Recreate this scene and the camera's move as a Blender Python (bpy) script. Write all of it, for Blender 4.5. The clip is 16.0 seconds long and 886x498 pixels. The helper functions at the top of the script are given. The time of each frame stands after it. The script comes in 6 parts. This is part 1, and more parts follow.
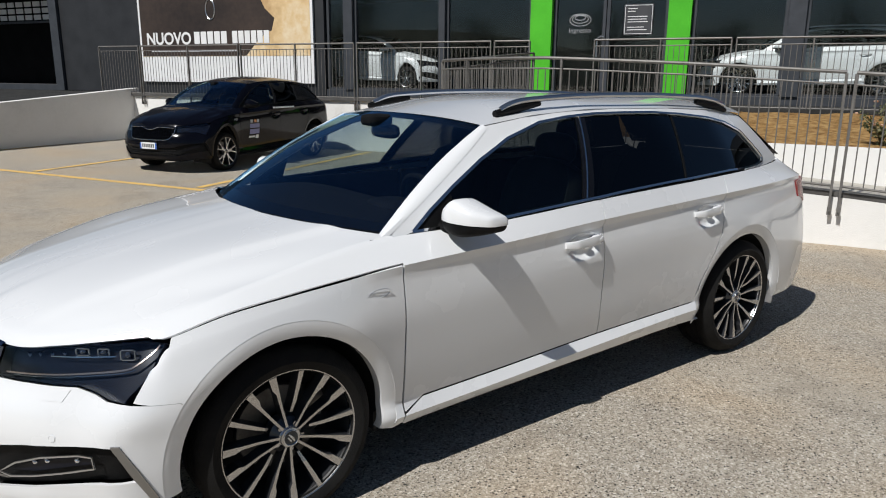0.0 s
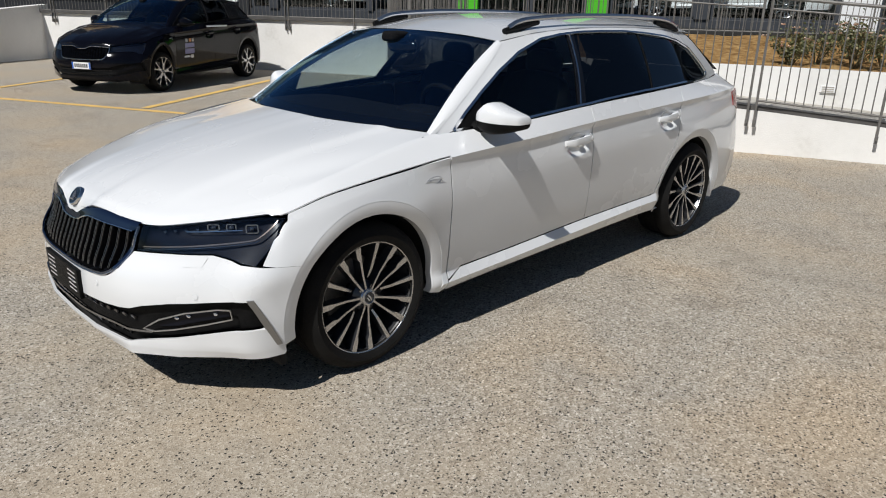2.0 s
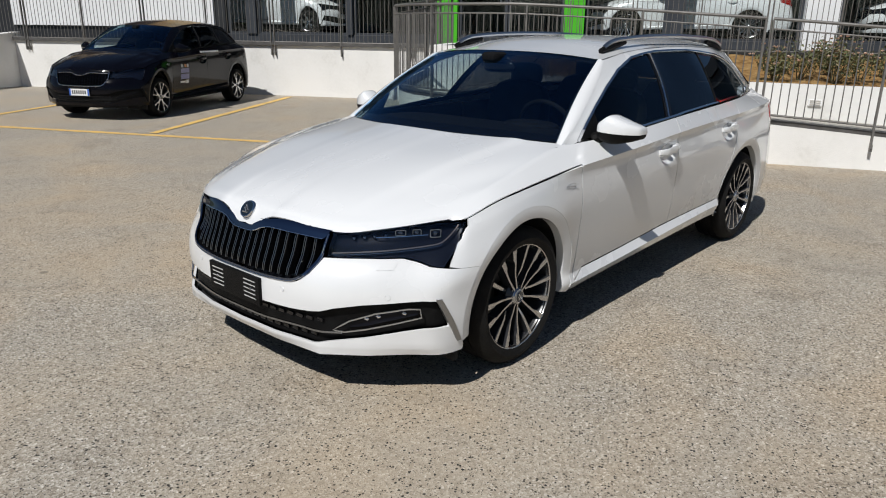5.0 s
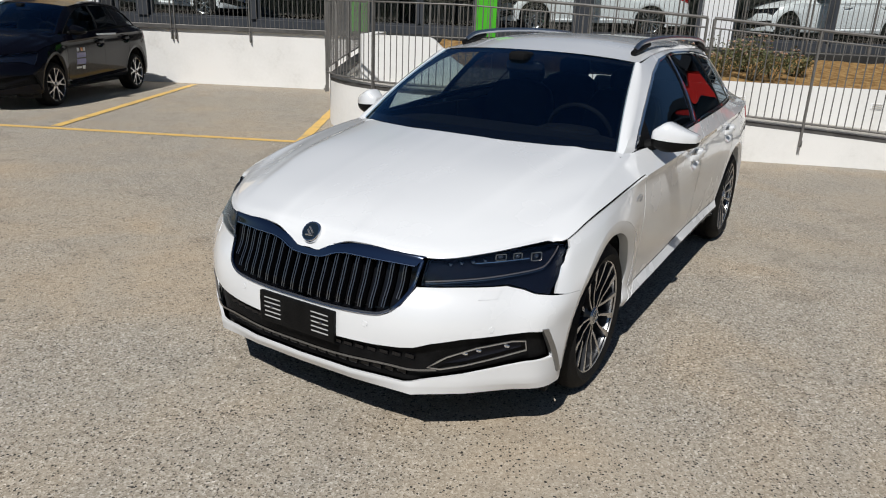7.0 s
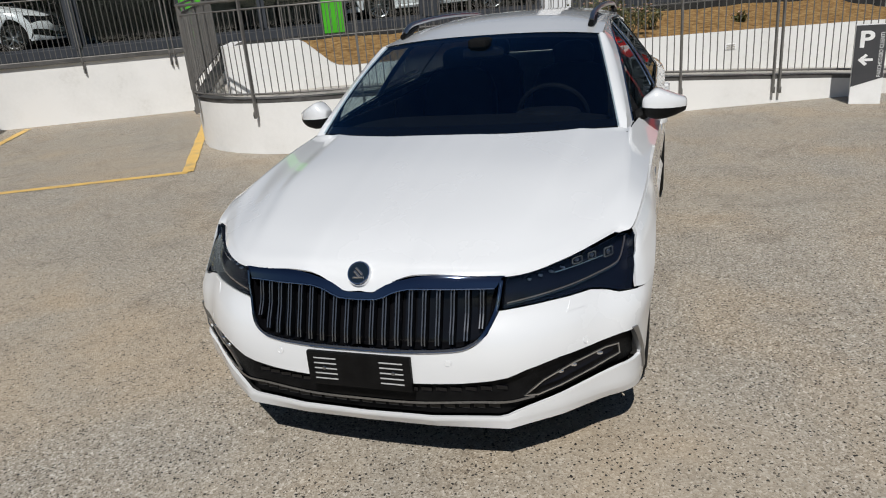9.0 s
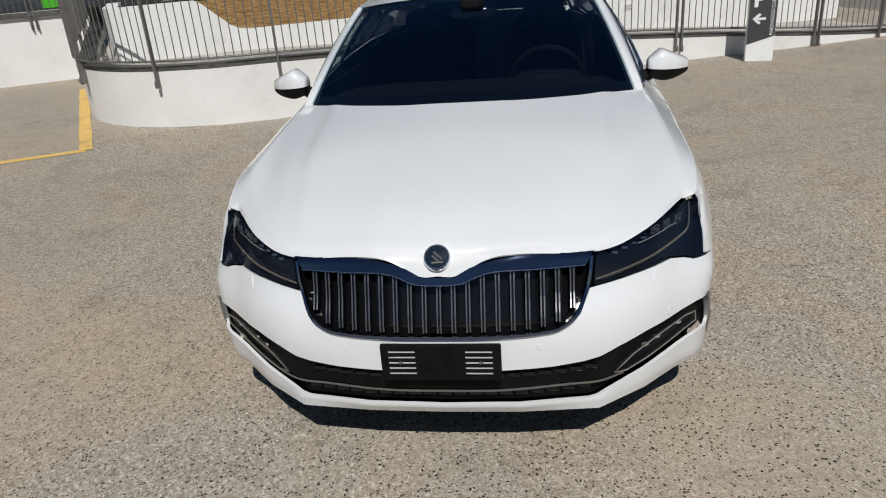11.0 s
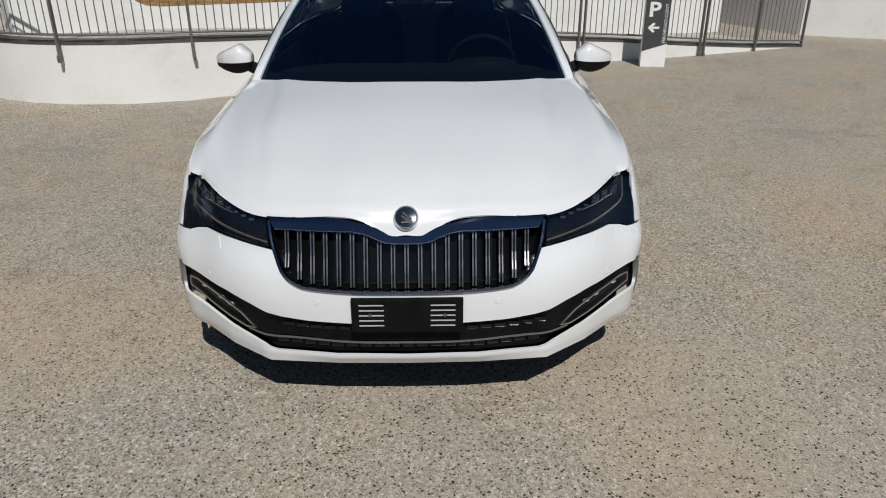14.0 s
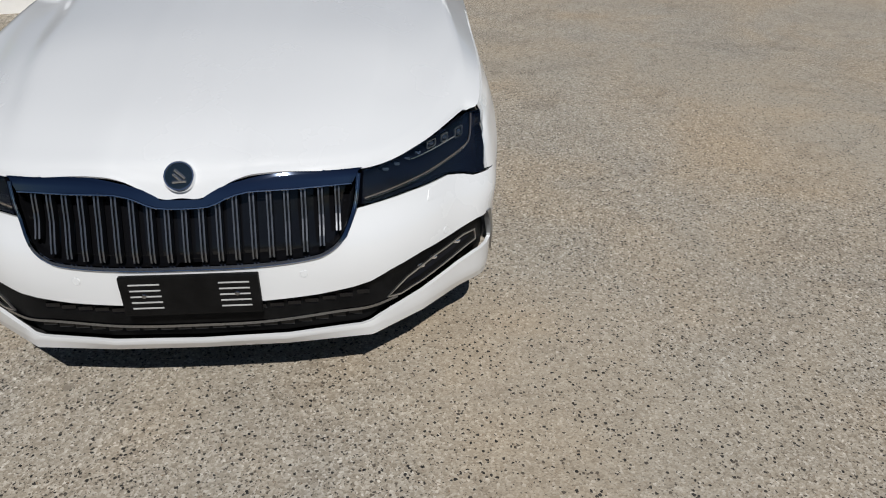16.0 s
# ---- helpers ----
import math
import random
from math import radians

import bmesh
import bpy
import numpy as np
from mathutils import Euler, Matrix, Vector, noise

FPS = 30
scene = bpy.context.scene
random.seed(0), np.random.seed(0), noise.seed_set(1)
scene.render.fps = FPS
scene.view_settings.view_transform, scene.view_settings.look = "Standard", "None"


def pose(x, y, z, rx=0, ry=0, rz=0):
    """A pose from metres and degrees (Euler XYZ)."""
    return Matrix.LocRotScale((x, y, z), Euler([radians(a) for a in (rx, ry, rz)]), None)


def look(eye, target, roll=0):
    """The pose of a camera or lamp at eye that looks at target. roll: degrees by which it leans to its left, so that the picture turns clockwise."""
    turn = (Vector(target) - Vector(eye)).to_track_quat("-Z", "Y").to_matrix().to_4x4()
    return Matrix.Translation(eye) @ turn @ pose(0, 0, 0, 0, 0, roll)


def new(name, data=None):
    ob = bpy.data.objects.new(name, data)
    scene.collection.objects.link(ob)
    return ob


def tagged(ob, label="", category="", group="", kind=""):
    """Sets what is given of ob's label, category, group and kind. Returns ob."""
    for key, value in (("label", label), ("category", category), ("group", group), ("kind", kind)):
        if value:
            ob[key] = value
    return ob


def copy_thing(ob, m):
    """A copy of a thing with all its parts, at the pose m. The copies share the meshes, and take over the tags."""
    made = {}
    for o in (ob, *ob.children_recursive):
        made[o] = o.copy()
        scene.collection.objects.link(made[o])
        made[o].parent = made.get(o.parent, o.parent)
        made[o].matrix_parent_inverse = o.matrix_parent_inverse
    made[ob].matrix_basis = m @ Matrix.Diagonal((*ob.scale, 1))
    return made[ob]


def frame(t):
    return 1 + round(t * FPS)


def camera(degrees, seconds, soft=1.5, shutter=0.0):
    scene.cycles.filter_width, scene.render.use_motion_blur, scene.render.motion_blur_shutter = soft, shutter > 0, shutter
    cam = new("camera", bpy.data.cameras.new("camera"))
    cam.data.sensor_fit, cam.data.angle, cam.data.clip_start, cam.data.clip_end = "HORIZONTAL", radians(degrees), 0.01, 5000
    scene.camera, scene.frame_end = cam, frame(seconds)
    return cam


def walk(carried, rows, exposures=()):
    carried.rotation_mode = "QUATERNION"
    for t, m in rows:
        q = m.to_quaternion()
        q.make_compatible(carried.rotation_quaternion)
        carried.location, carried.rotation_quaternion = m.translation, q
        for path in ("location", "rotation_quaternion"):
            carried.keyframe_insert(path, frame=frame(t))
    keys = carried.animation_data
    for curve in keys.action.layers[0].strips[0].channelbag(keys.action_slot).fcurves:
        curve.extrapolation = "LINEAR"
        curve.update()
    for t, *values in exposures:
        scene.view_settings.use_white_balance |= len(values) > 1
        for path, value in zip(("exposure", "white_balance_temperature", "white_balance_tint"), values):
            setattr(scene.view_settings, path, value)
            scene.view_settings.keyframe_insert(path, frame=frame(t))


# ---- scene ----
cam = camera(64.0, 16.0, soft=1.05)
PATH = [
    (0, (0.946, 3.026, 1.573), (-0.229, 1.476, 1.104), 0.5),
    (0.5, (1.158, 3.113, 1.574), (-0.054, 1.613, 1.044), 2.7),
    (1, (1.358, 3.252, 1.571), (0.075, 1.81, 1.045), 2.6),
    (1.5, (1.553, 3.244, 1.572), (0.238, 1.866, 0.961), 3.1),
    (2, (1.773, 3.141, 1.572), (0.446, 1.801, 0.907), 1.2),
    (2.5, (1.916, 3.165, 1.591), (0.567, 1.815, 0.994), 1.6),
    (3, (2.025, 3.227, 1.583), (0.653, 1.907, 0.973), 0.7),
    (3.5, (2.198, 3.229, 1.582), (0.857, 1.861, 1.007), 1.6),
    (4, (2.381, 3.093, 1.575), (0.982, 1.806, 0.954), 3.5),
    (4.5, (2.511, 2.892, 1.574), (1.036, 1.69, 0.958), 4.0),
    (5, (2.583, 2.665, 1.554), (1.145, 1.414, 0.949), 0.7),
    (5.2, (2.594, 2.569, 1.565), (1.19, 1.299, 0.919), -0.3),
    (7.3, (2.882, 1.684, 1.587), (1.214, 0.779, 0.955), 1.7),
    (7.5, (2.912, 1.609, 1.588), (1.22, 0.756, 0.949), 0.9),
    (8, (3.023, 1.359, 1.617), (1.266, 0.669, 0.956), -0.8),
    (8.5, (2.961, 1.184, 1.612), (1.194, 0.519, 0.953), -3.1),
    (8.7, (2.91, 1.123, 1.609), (1.144, 0.46, 0.95), -4.3),
    (10.8, (2.81, 0.346, 1.609), (0.968, 0.1, 0.87), -3.6),
    (11, (2.84, 0.319, 1.645), (1.02, 0.047, 0.862), -4.5),
    (11.5, (2.974, 0.174, 1.649), (1.119, 0.1, 0.904), 0.5),
    (12, (3.08, 0.111, 1.638), (1.223, 0.095, 0.896), 0.9),
    (12.5, (3.083, 0.114, 1.622), (1.252, 0.091, 0.817), 0.3),
    (13, (3.058, 0.102, 1.61), (1.229, 0.086, 0.801), -0.1),
    (13.5, (3.047, 0.084, 1.616), (1.204, 0.108, 0.841), -0.1),
    (14, (3.081, 0.09, 1.617), (1.248, 0.118, 0.818), -0.1),
    (14.5, (3.089, 0.095, 1.606), (1.252, 0.075, 0.815), 0.5),
    (15, (3.037, 0.184, 1.603), (1.248, 0.172, 0.709), -1.3),
    (15.5, (2.882, 0.394, 1.586), (1.084, 0.477, 0.712), -0.0),
    (16, (2.64, 0.57, 1.576), (0.927, 0.71, 0.553), 0.6),
]
walk(cam, [(t, look(eye, target, roll)) for t, eye, target, roll in PATH], [(0, -0.09), (5, -0.17), (7.5, -0.22), (11, -0.38), (12.5, -0.37), (14.5, -0.42), (16, -0.38)])

SUN = Vector((0.81, 0.17, 1.0)).normalized()

# ---- world and sun ----
world = bpy.data.worlds.new("sky")
scene.world = world
world.use_nodes = True
sky = world.node_tree.nodes.new("ShaderNodeTexSky")
sky.sky_type, sky.sun_disc = "NISHITA", False
sky.ozone_density, sky.dust_density, sky.altitude = 3.5, 0.2, 200
sky.sun_elevation = math.asin(SUN.z)
sky.sun_rotation = math.atan2(SUN.x, SUN.y)
world.node_tree.links.new(sky.outputs["Color"], world.node_tree.nodes["Background"].inputs["Color"])
world.node_tree.nodes["Background"].inputs["Strength"].default_value = 0.044
sun = new("sun", bpy.data.lights.new("sun", "SUN"))
sun.data.energy, sun.data.angle, sun.data.color = 5.0, radians(0.55), (1.0, 0.983, 0.952)
sun.matrix_world = look(SUN * 40, (0, 0, 0))


# ---- materials ----
def material(name, colour=(0.5, 0.5, 0.5), rough=0.5, metal=0.0, coat=0.0, spec=0.5):
    m = bpy.data.materials.new(name)
    m.use_nodes = True
    b = m.node_tree.nodes["Principled BSDF"]
    b.inputs["Base Color"].default_value = (*colour, 1)
    b.inputs["Roughness"].default_value, b.inputs["Metallic"].default_value = rough, metal
    b.inputs["Coat Weight"].default_value, b.inputs["Coat Roughness"].default_value = coat, 0.03
    b.inputs["Specular IOR Level"].default_value = spec
    return m


def varied(m, colours, scale=2.0, detail=6.0, bump=0.0, bump_scale=40.0, rough=None, stretch=(1, 1, 1), lo=0.3, hi=0.7, where="Object", distance=0.01):
    """Base colour from noise at two scales, with fine relief."""
    t = m.node_tree
    n, l = t.nodes, t.links
    b = n["Principled BSDF"]
    co, mp = n.new("ShaderNodeTexCoord"), n.new("ShaderNodeMapping")
    mp.inputs["Scale"].default_value = stretch
    l.new(co.outputs[where], mp.inputs["Vector"])
    big, fine, mix, ramp = n.new("ShaderNodeTexNoise"), n.new("ShaderNodeTexNoise"), n.new("ShaderNodeMath"), n.new("ShaderNodeValToRGB")
    big.inputs["Scale"].default_value, big.inputs["Detail"].default_value = scale, detail
    fine.inputs["Scale"].default_value, fine.inputs["Detail"].default_value = scale * 13, 3
    for q in (big, fine):
        l.new(mp.outputs["Vector"], q.inputs["Vector"])
    mix.operation = "MULTIPLY_ADD"
    mix.inputs[1].default_value = 0.3
    l.new(fine.outputs["Fac"], mix.inputs[0])
    sub = n.new("ShaderNodeMath")
    sub.operation = "SUBTRACT"
    sub.inputs[1].default_value = 0.15
    l.new(big.outputs["Fac"], sub.inputs[0])
    l.new(sub.outputs[0], mix.inputs[2])
    e = ramp.color_ramp.elements
    e[0].position, e[1].position = lo, hi
    e[0].color, e[1].color = (*colours[0], 1), (*colours[-1], 1)
    for i, c in enumerate(colours[1:-1]):
        e.new(lo + (hi - lo) * (i + 1) / (len(colours) - 1)).color = (*c, 1)
    l.new(mix.outputs[0], ramp.inputs["Fac"])
    l.new(ramp.outputs["Color"], b.inputs["Base Color"])
    if bump:
        grain, bp = n.new("ShaderNodeTexNoise"), n.new("ShaderNodeBump")
        grain.inputs["Scale"].default_value, grain.inputs["Detail"].default_value = bump_scale, 4
        bp.inputs["Strength"].default_value, bp.inputs["Distance"].default_value = bump, distance
        l.new(mp.outputs["Vector"], grain.inputs["Vector"])
        l.new(grain.outputs["Fac"], bp.inputs["Height"])
        l.new(bp.outputs["Normal"], b.inputs["Normal"])
    if rough:
        rr = n.new("ShaderNodeMapRange")
        rr.inputs["To Min"].default_value, rr.inputs["To Max"].default_value = rough
        l.new(fine.outputs["Fac"], rr.inputs["Value"])
        l.new(rr.outputs["Result"], b.inputs["Roughness"])
    return m


def glass(name, tint, spread=0.0, base=0.06, coat=(1, 1, 1)):
    """Clear or tinted pane: sees through, with a mirror layer that grows towards grazing angles; coat is the colour put
    into its reflections.
    """
    m = bpy.data.materials.new(name)
    m.use_nodes = True
    n, l = m.node_tree.nodes, m.node_tree.links
    n.clear()
    out, mix, see, gloss, lw, power, rr = (n.new(k) for k in ("ShaderNodeOutputMaterial", "ShaderNodeMixShader", "ShaderNodeBsdfTransparent", "ShaderNodeBsdfGlossy", "ShaderNodeLayerWeight", "ShaderNodeMath", "ShaderNodeMapRange"))
    see.inputs["Color"].default_value = (*tint, 1)
    gloss.inputs["Roughness"].default_value = spread
    gloss.inputs["Color"].default_value = (*coat, 1)
    lw.inputs["Blend"].default_value = 0.5
    power.operation = "POWER"
    power.inputs[1].default_value = 5.0
    rr.inputs["To Min"].default_value = base
    l.new(lw.outputs["Facing"], power.inputs[0])
    l.new(power.outputs[0], rr.inputs["Value"])
    l.new(rr.outputs["Result"], mix.inputs[0])
    l.new(see.outputs[0], mix.inputs[1])
    l.new(gloss.outputs[0], mix.inputs[2])
    l.new(mix.outputs[0], out.inputs["Surface"])
    return m


def paving(name):
    """Washed aggregate paving: beige binder, dark and pale chippings, patches of wear."""
    m = material(name, rough=0.85, spec=0.3)
    t = m.node_tree
    n, l = t.nodes, t.links
    b = n["Principled BSDF"]
    co = n.new("ShaderNodeTexCoord")

    def noise_node(scale, detail=3.0, dist=0.0):
        q = n.new("ShaderNodeTexNoise")
        q.inputs["Scale"].default_value, q.inputs["Detail"].default_value, q.inputs["Distortion"].default_value = scale, detail, dist
        l.new(co.outputs["Object"], q.inputs["Vector"])
        return q.outputs["Fac"]

    def cells(scale):
        q = n.new("ShaderNodeTexVoronoi")
        q.inputs["Scale"].default_value = scale
        l.new(bent.outputs["Vector"], q.inputs["Vector"])
        return q

    def ramp(fac, stops):
        q = n.new("ShaderNodeValToRGB")
        e = q.color_ramp.elements
        e[0].position, e[0].color = stops[0][0], (*stops[0][1], 1)
        e[1].position, e[1].color = stops[-1][0], (*stops[-1][1], 1)
        for p, c in stops[1:-1]:
            e.new(p).color = (*c, 1)
        l.new(fac, q.inputs["Fac"])
        return q.outputs["Color"]

    def blend(kind, fac, a, c):
        q = n.new("ShaderNodeMix")
        q.data_type, q.blend_type = "RGBA", kind
        if isinstance(fac, float):
            q.inputs["Factor"].default_value = fac
        else:
            l.new(fac, q.inputs["Factor"])
        l.new(a, q.inputs["A"])
        l.new(c, q.inputs["B"])
        return q.outputs["Result"]

    # coordinates bent a little, so that no chipping is a round dot
    wobble, bent = n.new("ShaderNodeTexNoise"), n.new("ShaderNodeVectorMath")
    wobble.inputs["Scale"].default_value, wobble.inputs["Detail"].default_value = 110, 2
    l.new(co.outputs["Object"], wobble.inputs["Vector"])
    bent.operation = "MULTIPLY_ADD"
    bent.inputs[1].default_value = (0.012, 0.012, 0)
    l.new(wobble.outputs["Color"], bent.inputs[0])
    l.new(co.outputs["Object"], bent.inputs[2])
    chips = cells(128)
    tone = ramp(chips.outputs["Color"], [(0.0, (0.11, 0.09, 0.068)), (0.25, (0.25, 0.218, 0.172)), (0.55, (0.373, 0.338, 0.286)), (0.8, (0.53, 0.495, 0.440)), (1.0, (0.86, 0.83, 0.775))])
    binder = ramp(noise_node(210, 3), [(0.3, (0.240, 0.216, 0.181)), (0.7, (0.465, 0.421, 0.360))])
    base = blend("MIX", 0.74, binder, tone)

    def dark_chips(scale, share, size, stops):
        """Scattered dark stones: which cells hold one, how far it reaches, its colour."""
        cell, sep = cells(scale), n.new("ShaderNodeSeparateColor")
        l.new(cell.outputs["Color"], sep.inputs["Color"])
        reach, pick, near, hold = (n.new("ShaderNodeMath") for _ in range(4))
        reach.operation, pick.operation, near.operation, hold.operation = "MULTIPLY_ADD", "GREATER_THAN", "LESS_THAN", "MULTIPLY"
        pick.inputs[1].default_value = 1 - share
        reach.inputs[1].default_value, reach.inputs[2].default_value = size * 0.6, size * 0.6
        l.new(sep.outputs["Blue"], reach.inputs[0])
        l.new(sep.outputs["Red"], pick.inputs[0])
        l.new(cell.outputs["Distance"], near.inputs[0])
        l.new(reach.outputs[0], near.inputs[1])
        l.new(pick.outputs[0], hold.inputs[0])
        l.new(near.outputs[0], hold.inputs[1])
        return hold.outputs[0], ramp(sep.outputs["Green"], stops)

    coarse, coarse_tone = dark_chips(88, 0.33, 0.38, [(0.0, (0.018, 0.017, 0.016)), (0.6, (0.05, 0.047, 0.043)), (1.0, (0.13, 0.11, 0.09))])
    small, small_tone = dark_chips(170, 0.25, 0.40, [(0.0, (0.03, 0.028, 0.026)), (0.7, (0.09, 0.08, 0.07)), (1.0, (0.20, 0.13, 0.085))])
    dust = ramp(noise_node(30, 4), [(0.3, (0.33, 0.285, 0.225)), (0.7, (0.44, 0.395, 0.325))])
    worn = ramp(noise_node(0.42, 7, 0.4), [(0.47, (0.0, 0.0, 0.0)), (0.64, (0.5, 0.5, 0.5))])
    base = blend("MIX", small, base, small_tone)
    base = blend("MIX", worn, base, dust)
    base = blend("MIX", coarse, base, coarse_tone)
    wear = ramp(noise_node(0.55, 6, 0.6), [(0.3, (0.91, 0.89, 0.86)), (0.5, (1.01, 0.985, 0.945)), (0.7, (1.09, 1.0, 0.885))])
    base = blend("MULTIPLY", 0.75, base, wear)
    rust = ramp(noise_node(1.1, 5, 0.8), [(0.3, (0.95, 1.0, 1.06)), (0.5, (1.0, 1.0, 1.0)), (0.68, (1.12, 1.0, 0.85))])
    base = blend("MULTIPLY", 0.4, base, rust)
    stain = ramp(noise_node(2.3, 5, 1.2), [(0.28, (0.80, 0.79, 0.78)), (0.46, (1.0, 1.0, 1.0)), (0.75, (1.05, 1.03, 1.0))])
    base = blend("MULTIPLY", 0.8, base, stain)
    drips, drip_tone = dark_chips(2.6, 0.22, 0.055, [(0.0, (0.10, 0.088, 0.07)), (1.0, (0.20, 0.175, 0.14))])
    spot = n.new("ShaderNodeMath")
    spot.operation = "MULTIPLY"
    spot.inputs[1].default_value = 0.55
    l.new(drips, spot.inputs[0])
    base = blend("MIX", spot.outputs[0], base, drip_tone)
    l.new(base, b.inputs["Base Color"])
    bp = n.new("ShaderNodeBump")
    bp.inputs["Strength"].default_value, bp.inputs["Distance"].default_value = 0.5, 0.004
    l.new(chips.outputs["Distance"], bp.inputs["Height"])
    l.new(bp.outputs["Normal"], b.inputs["Normal"])
    return m


M_GROUND = paving("washed_aggregate")
M_YELLOW = varied(material("yellow_line_paint", rough=0.7), [(0.36, 0.29, 0.18), (0.60, 0.40, 0.15), (0.74, 0.48, 0.14)], 5, lo=0.2, hi=0.52, bump=0.3, bump_scale=300)
M_RENDER = varied(material("white_wall_render", rough=0.85, spec=0.3), [(0.60, 0.587, 0.555), (0.71, 0.70, 0.675), (0.75, 0.74, 0.717)], 1.3, bump=0.25, bump_scale=90, lo=0.2, hi=0.6)
M_STEEL = varied(material("galvanised_rail_paint", rough=0.55, metal=0.35), [(0.13, 0.123, 0.115), (0.19, 0.182, 0.17)], 9, bump=0.1, bump_scale=120)
M_CHANNEL = varied(material("grey_steel_channel", rough=0.55, metal=0.4), [(0.075, 0.072, 0.068), (0.13, 0.125, 0.12)], 6, bump=0.1)
M_RAMP = varied(material("ramp_screed", rough=0.9, spec=0.3), [(0.33, 0.31, 0.27), (0.5, 0.47, 0.42)], 3, bump=0.4, bump_scale=150)
M_STRAW = varied(material("dry_bark_mulch", rough=0.95, spec=0.2), [(0.16, 0.08, 0.025), (0.34, 0.20, 0.075), (0.48, 0.32, 0.14)], 9, bump=0.9, bump_scale=60, lo=0.3, hi=0.72, distance=0.04)
M_MULLION = varied(material("anthracite_aluminium", rough=0.45, metal=0.3), [(0.045, 0.05, 0.058), (0.065, 0.07, 0.08)], 4)
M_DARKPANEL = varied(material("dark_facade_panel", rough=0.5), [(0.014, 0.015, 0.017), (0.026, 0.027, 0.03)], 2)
M_GREEN = varied(material("bright_green_cladding", rough=0.35), [(0.065, 0.42, 0.018), (0.085, 0.50, 0.025)], 2)
M_RED = varied(material("red_cladding", rough=0.35), [(0.55, 0.02, 0.015), (0.68, 0.03, 0.02)], 2)
M_WHITEPANEL = varied(material("white_cladding", rough=0.4), [(0.74, 0.74, 0.74), (0.82, 0.82, 0.82)], 1.5)
M_SHOWFLOOR = varied(material("showroom_tiles", rough=0.2), [(0.10, 0.10, 0.105), (0.16, 0.16, 0.165)], 1.2)
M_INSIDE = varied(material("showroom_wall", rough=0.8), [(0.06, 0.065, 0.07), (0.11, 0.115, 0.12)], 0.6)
M_PANE = glass("showroom_glass", (0.92, 0.95, 0.95), 0.0, 0.045)
M_LEAF = varied(material("rose_leaf", rough=0.55), [(0.04, 0.055, 0.02), (0.10, 0.11, 0.04), (0.22, 0.17, 0.08)], 14, where="Object")
M_PETAL = varied(material("rose_petal", rough=0.6), [(0.55, 0.33, 0.22), (0.75, 0.60, 0.50)], 8)
M_STEM = material("rose_stem", (0.10, 0.085, 0.045), 0.8)
M_BLACKPRINT = varied(material("sign_charcoal", rough=0.45), [(0.045, 0.046, 0.05), (0.06, 0.06, 0.064)], 3)
M_WHITEPRINT = varied(material("sign_white", rough=0.4), [(0.74, 0.74, 0.73), (0.82, 0.82, 0.81)], 3)
M_TREE = varied(material("tree_foliage", rough=0.7), [(0.03, 0.05, 0.018), (0.07, 0.10, 0.03)], 2)
# near-black: the shade inside the workshop is put into this colour
M_VOID = varied(material("gate_shade_black", rough=0.8, spec=0.1), [(0.002, 0.002, 0.002), (0.006, 0.006, 0.006)], 2)
M_TARMAC = varied(material("dark_tarmac", rough=0.9, spec=0.2), [(0.02, 0.02, 0.02), (0.04, 0.04, 0.038)], 3, bump=0.4, bump_scale=150)
M_BARK = varied(material("tree_bark", rough=0.9), [(0.08, 0.06, 0.045), (0.16, 0.13, 0.10)], 6, bump=0.6, bump_scale=20)
M_HILL = varied(material("wooded_hill", rough=0.9), [(0.035, 0.05, 0.03), (0.09, 0.10, 0.06)], 0.05)

# ---- mesh helpers ----
TURN = Matrix.Rotation(math.atan2(0.88, -0.475), 4, "Z")  # building axes: u along the facade, v towards it


def mesh_of(bm, mats, smooth=False, angle=35):
    me = bpy.data.meshes.new("mesh")
    bm.normal_update()
    if smooth:
        for f in bm.faces:
            f.smooth = True
        for e in bm.edges:
            if len(e.link_faces) == 2 and e.calc_face_angle(0) > radians(angle):
                e.smooth = False
    bm.to_mesh(me)
    bm.free()
    for m in mats if isinstance(mats, (list, tuple)) else [mats]:
        me.materials.append(m)
    return me


def part(name, bm, mats, parent=None, label="", smooth=False, m=None):
    ob = new(name, mesh_of(bm, mats, smooth) if isinstance(bm, bmesh.types.BMesh) else bm)
    if parent:
        ob.parent = parent
    if m is not None:
        ob.matrix_basis = m
    return tagged(ob, label)


def empty(name, label, category, m=None, group="", kind=""):
    ob = new(name)
    ob.empty_display_size = 0.1
    if m is not None:
        ob.matrix_basis = m
    return tagged(ob, label, category, group, kind)


def box(bm, x0, x1, y0, y1, z0, z1, bevel=0.0, mat=0, m=None):
    r = bmesh.ops.create_cube(bm, size=1)
    vs = r["verts"]
    for v in vs:
        v.co = Vector(((x0 + x1) / 2 + v.co.x * (x1 - x0), (y0 + y1) / 2 + v.co.y * (y1 - y0), (z0 + z1) / 2 + v.co.z * (z1 - z0)))
    fs = list({f for v in vs for f in v.link_faces})
    if bevel:
        r = bmesh.ops.bevel(bm, geom=list({e for f in fs for e in f.edges}), offset=bevel, segments=2, affect="EDGES", profile=0.7)
        fs = list({f for v in r["verts"] for f in v.link_faces} | set(f for f in fs if f.is_valid))
        vs = list({v for f in fs for v in f.verts})
    for f in fs:
        f.material_index = mat
    if m is not None:
        bmesh.ops.transform(bm, matrix=m, verts=vs)
    return vs


def boxed(*a, **k):
    bm = bmesh.new()
    box(bm, *a, **k)
    return bm


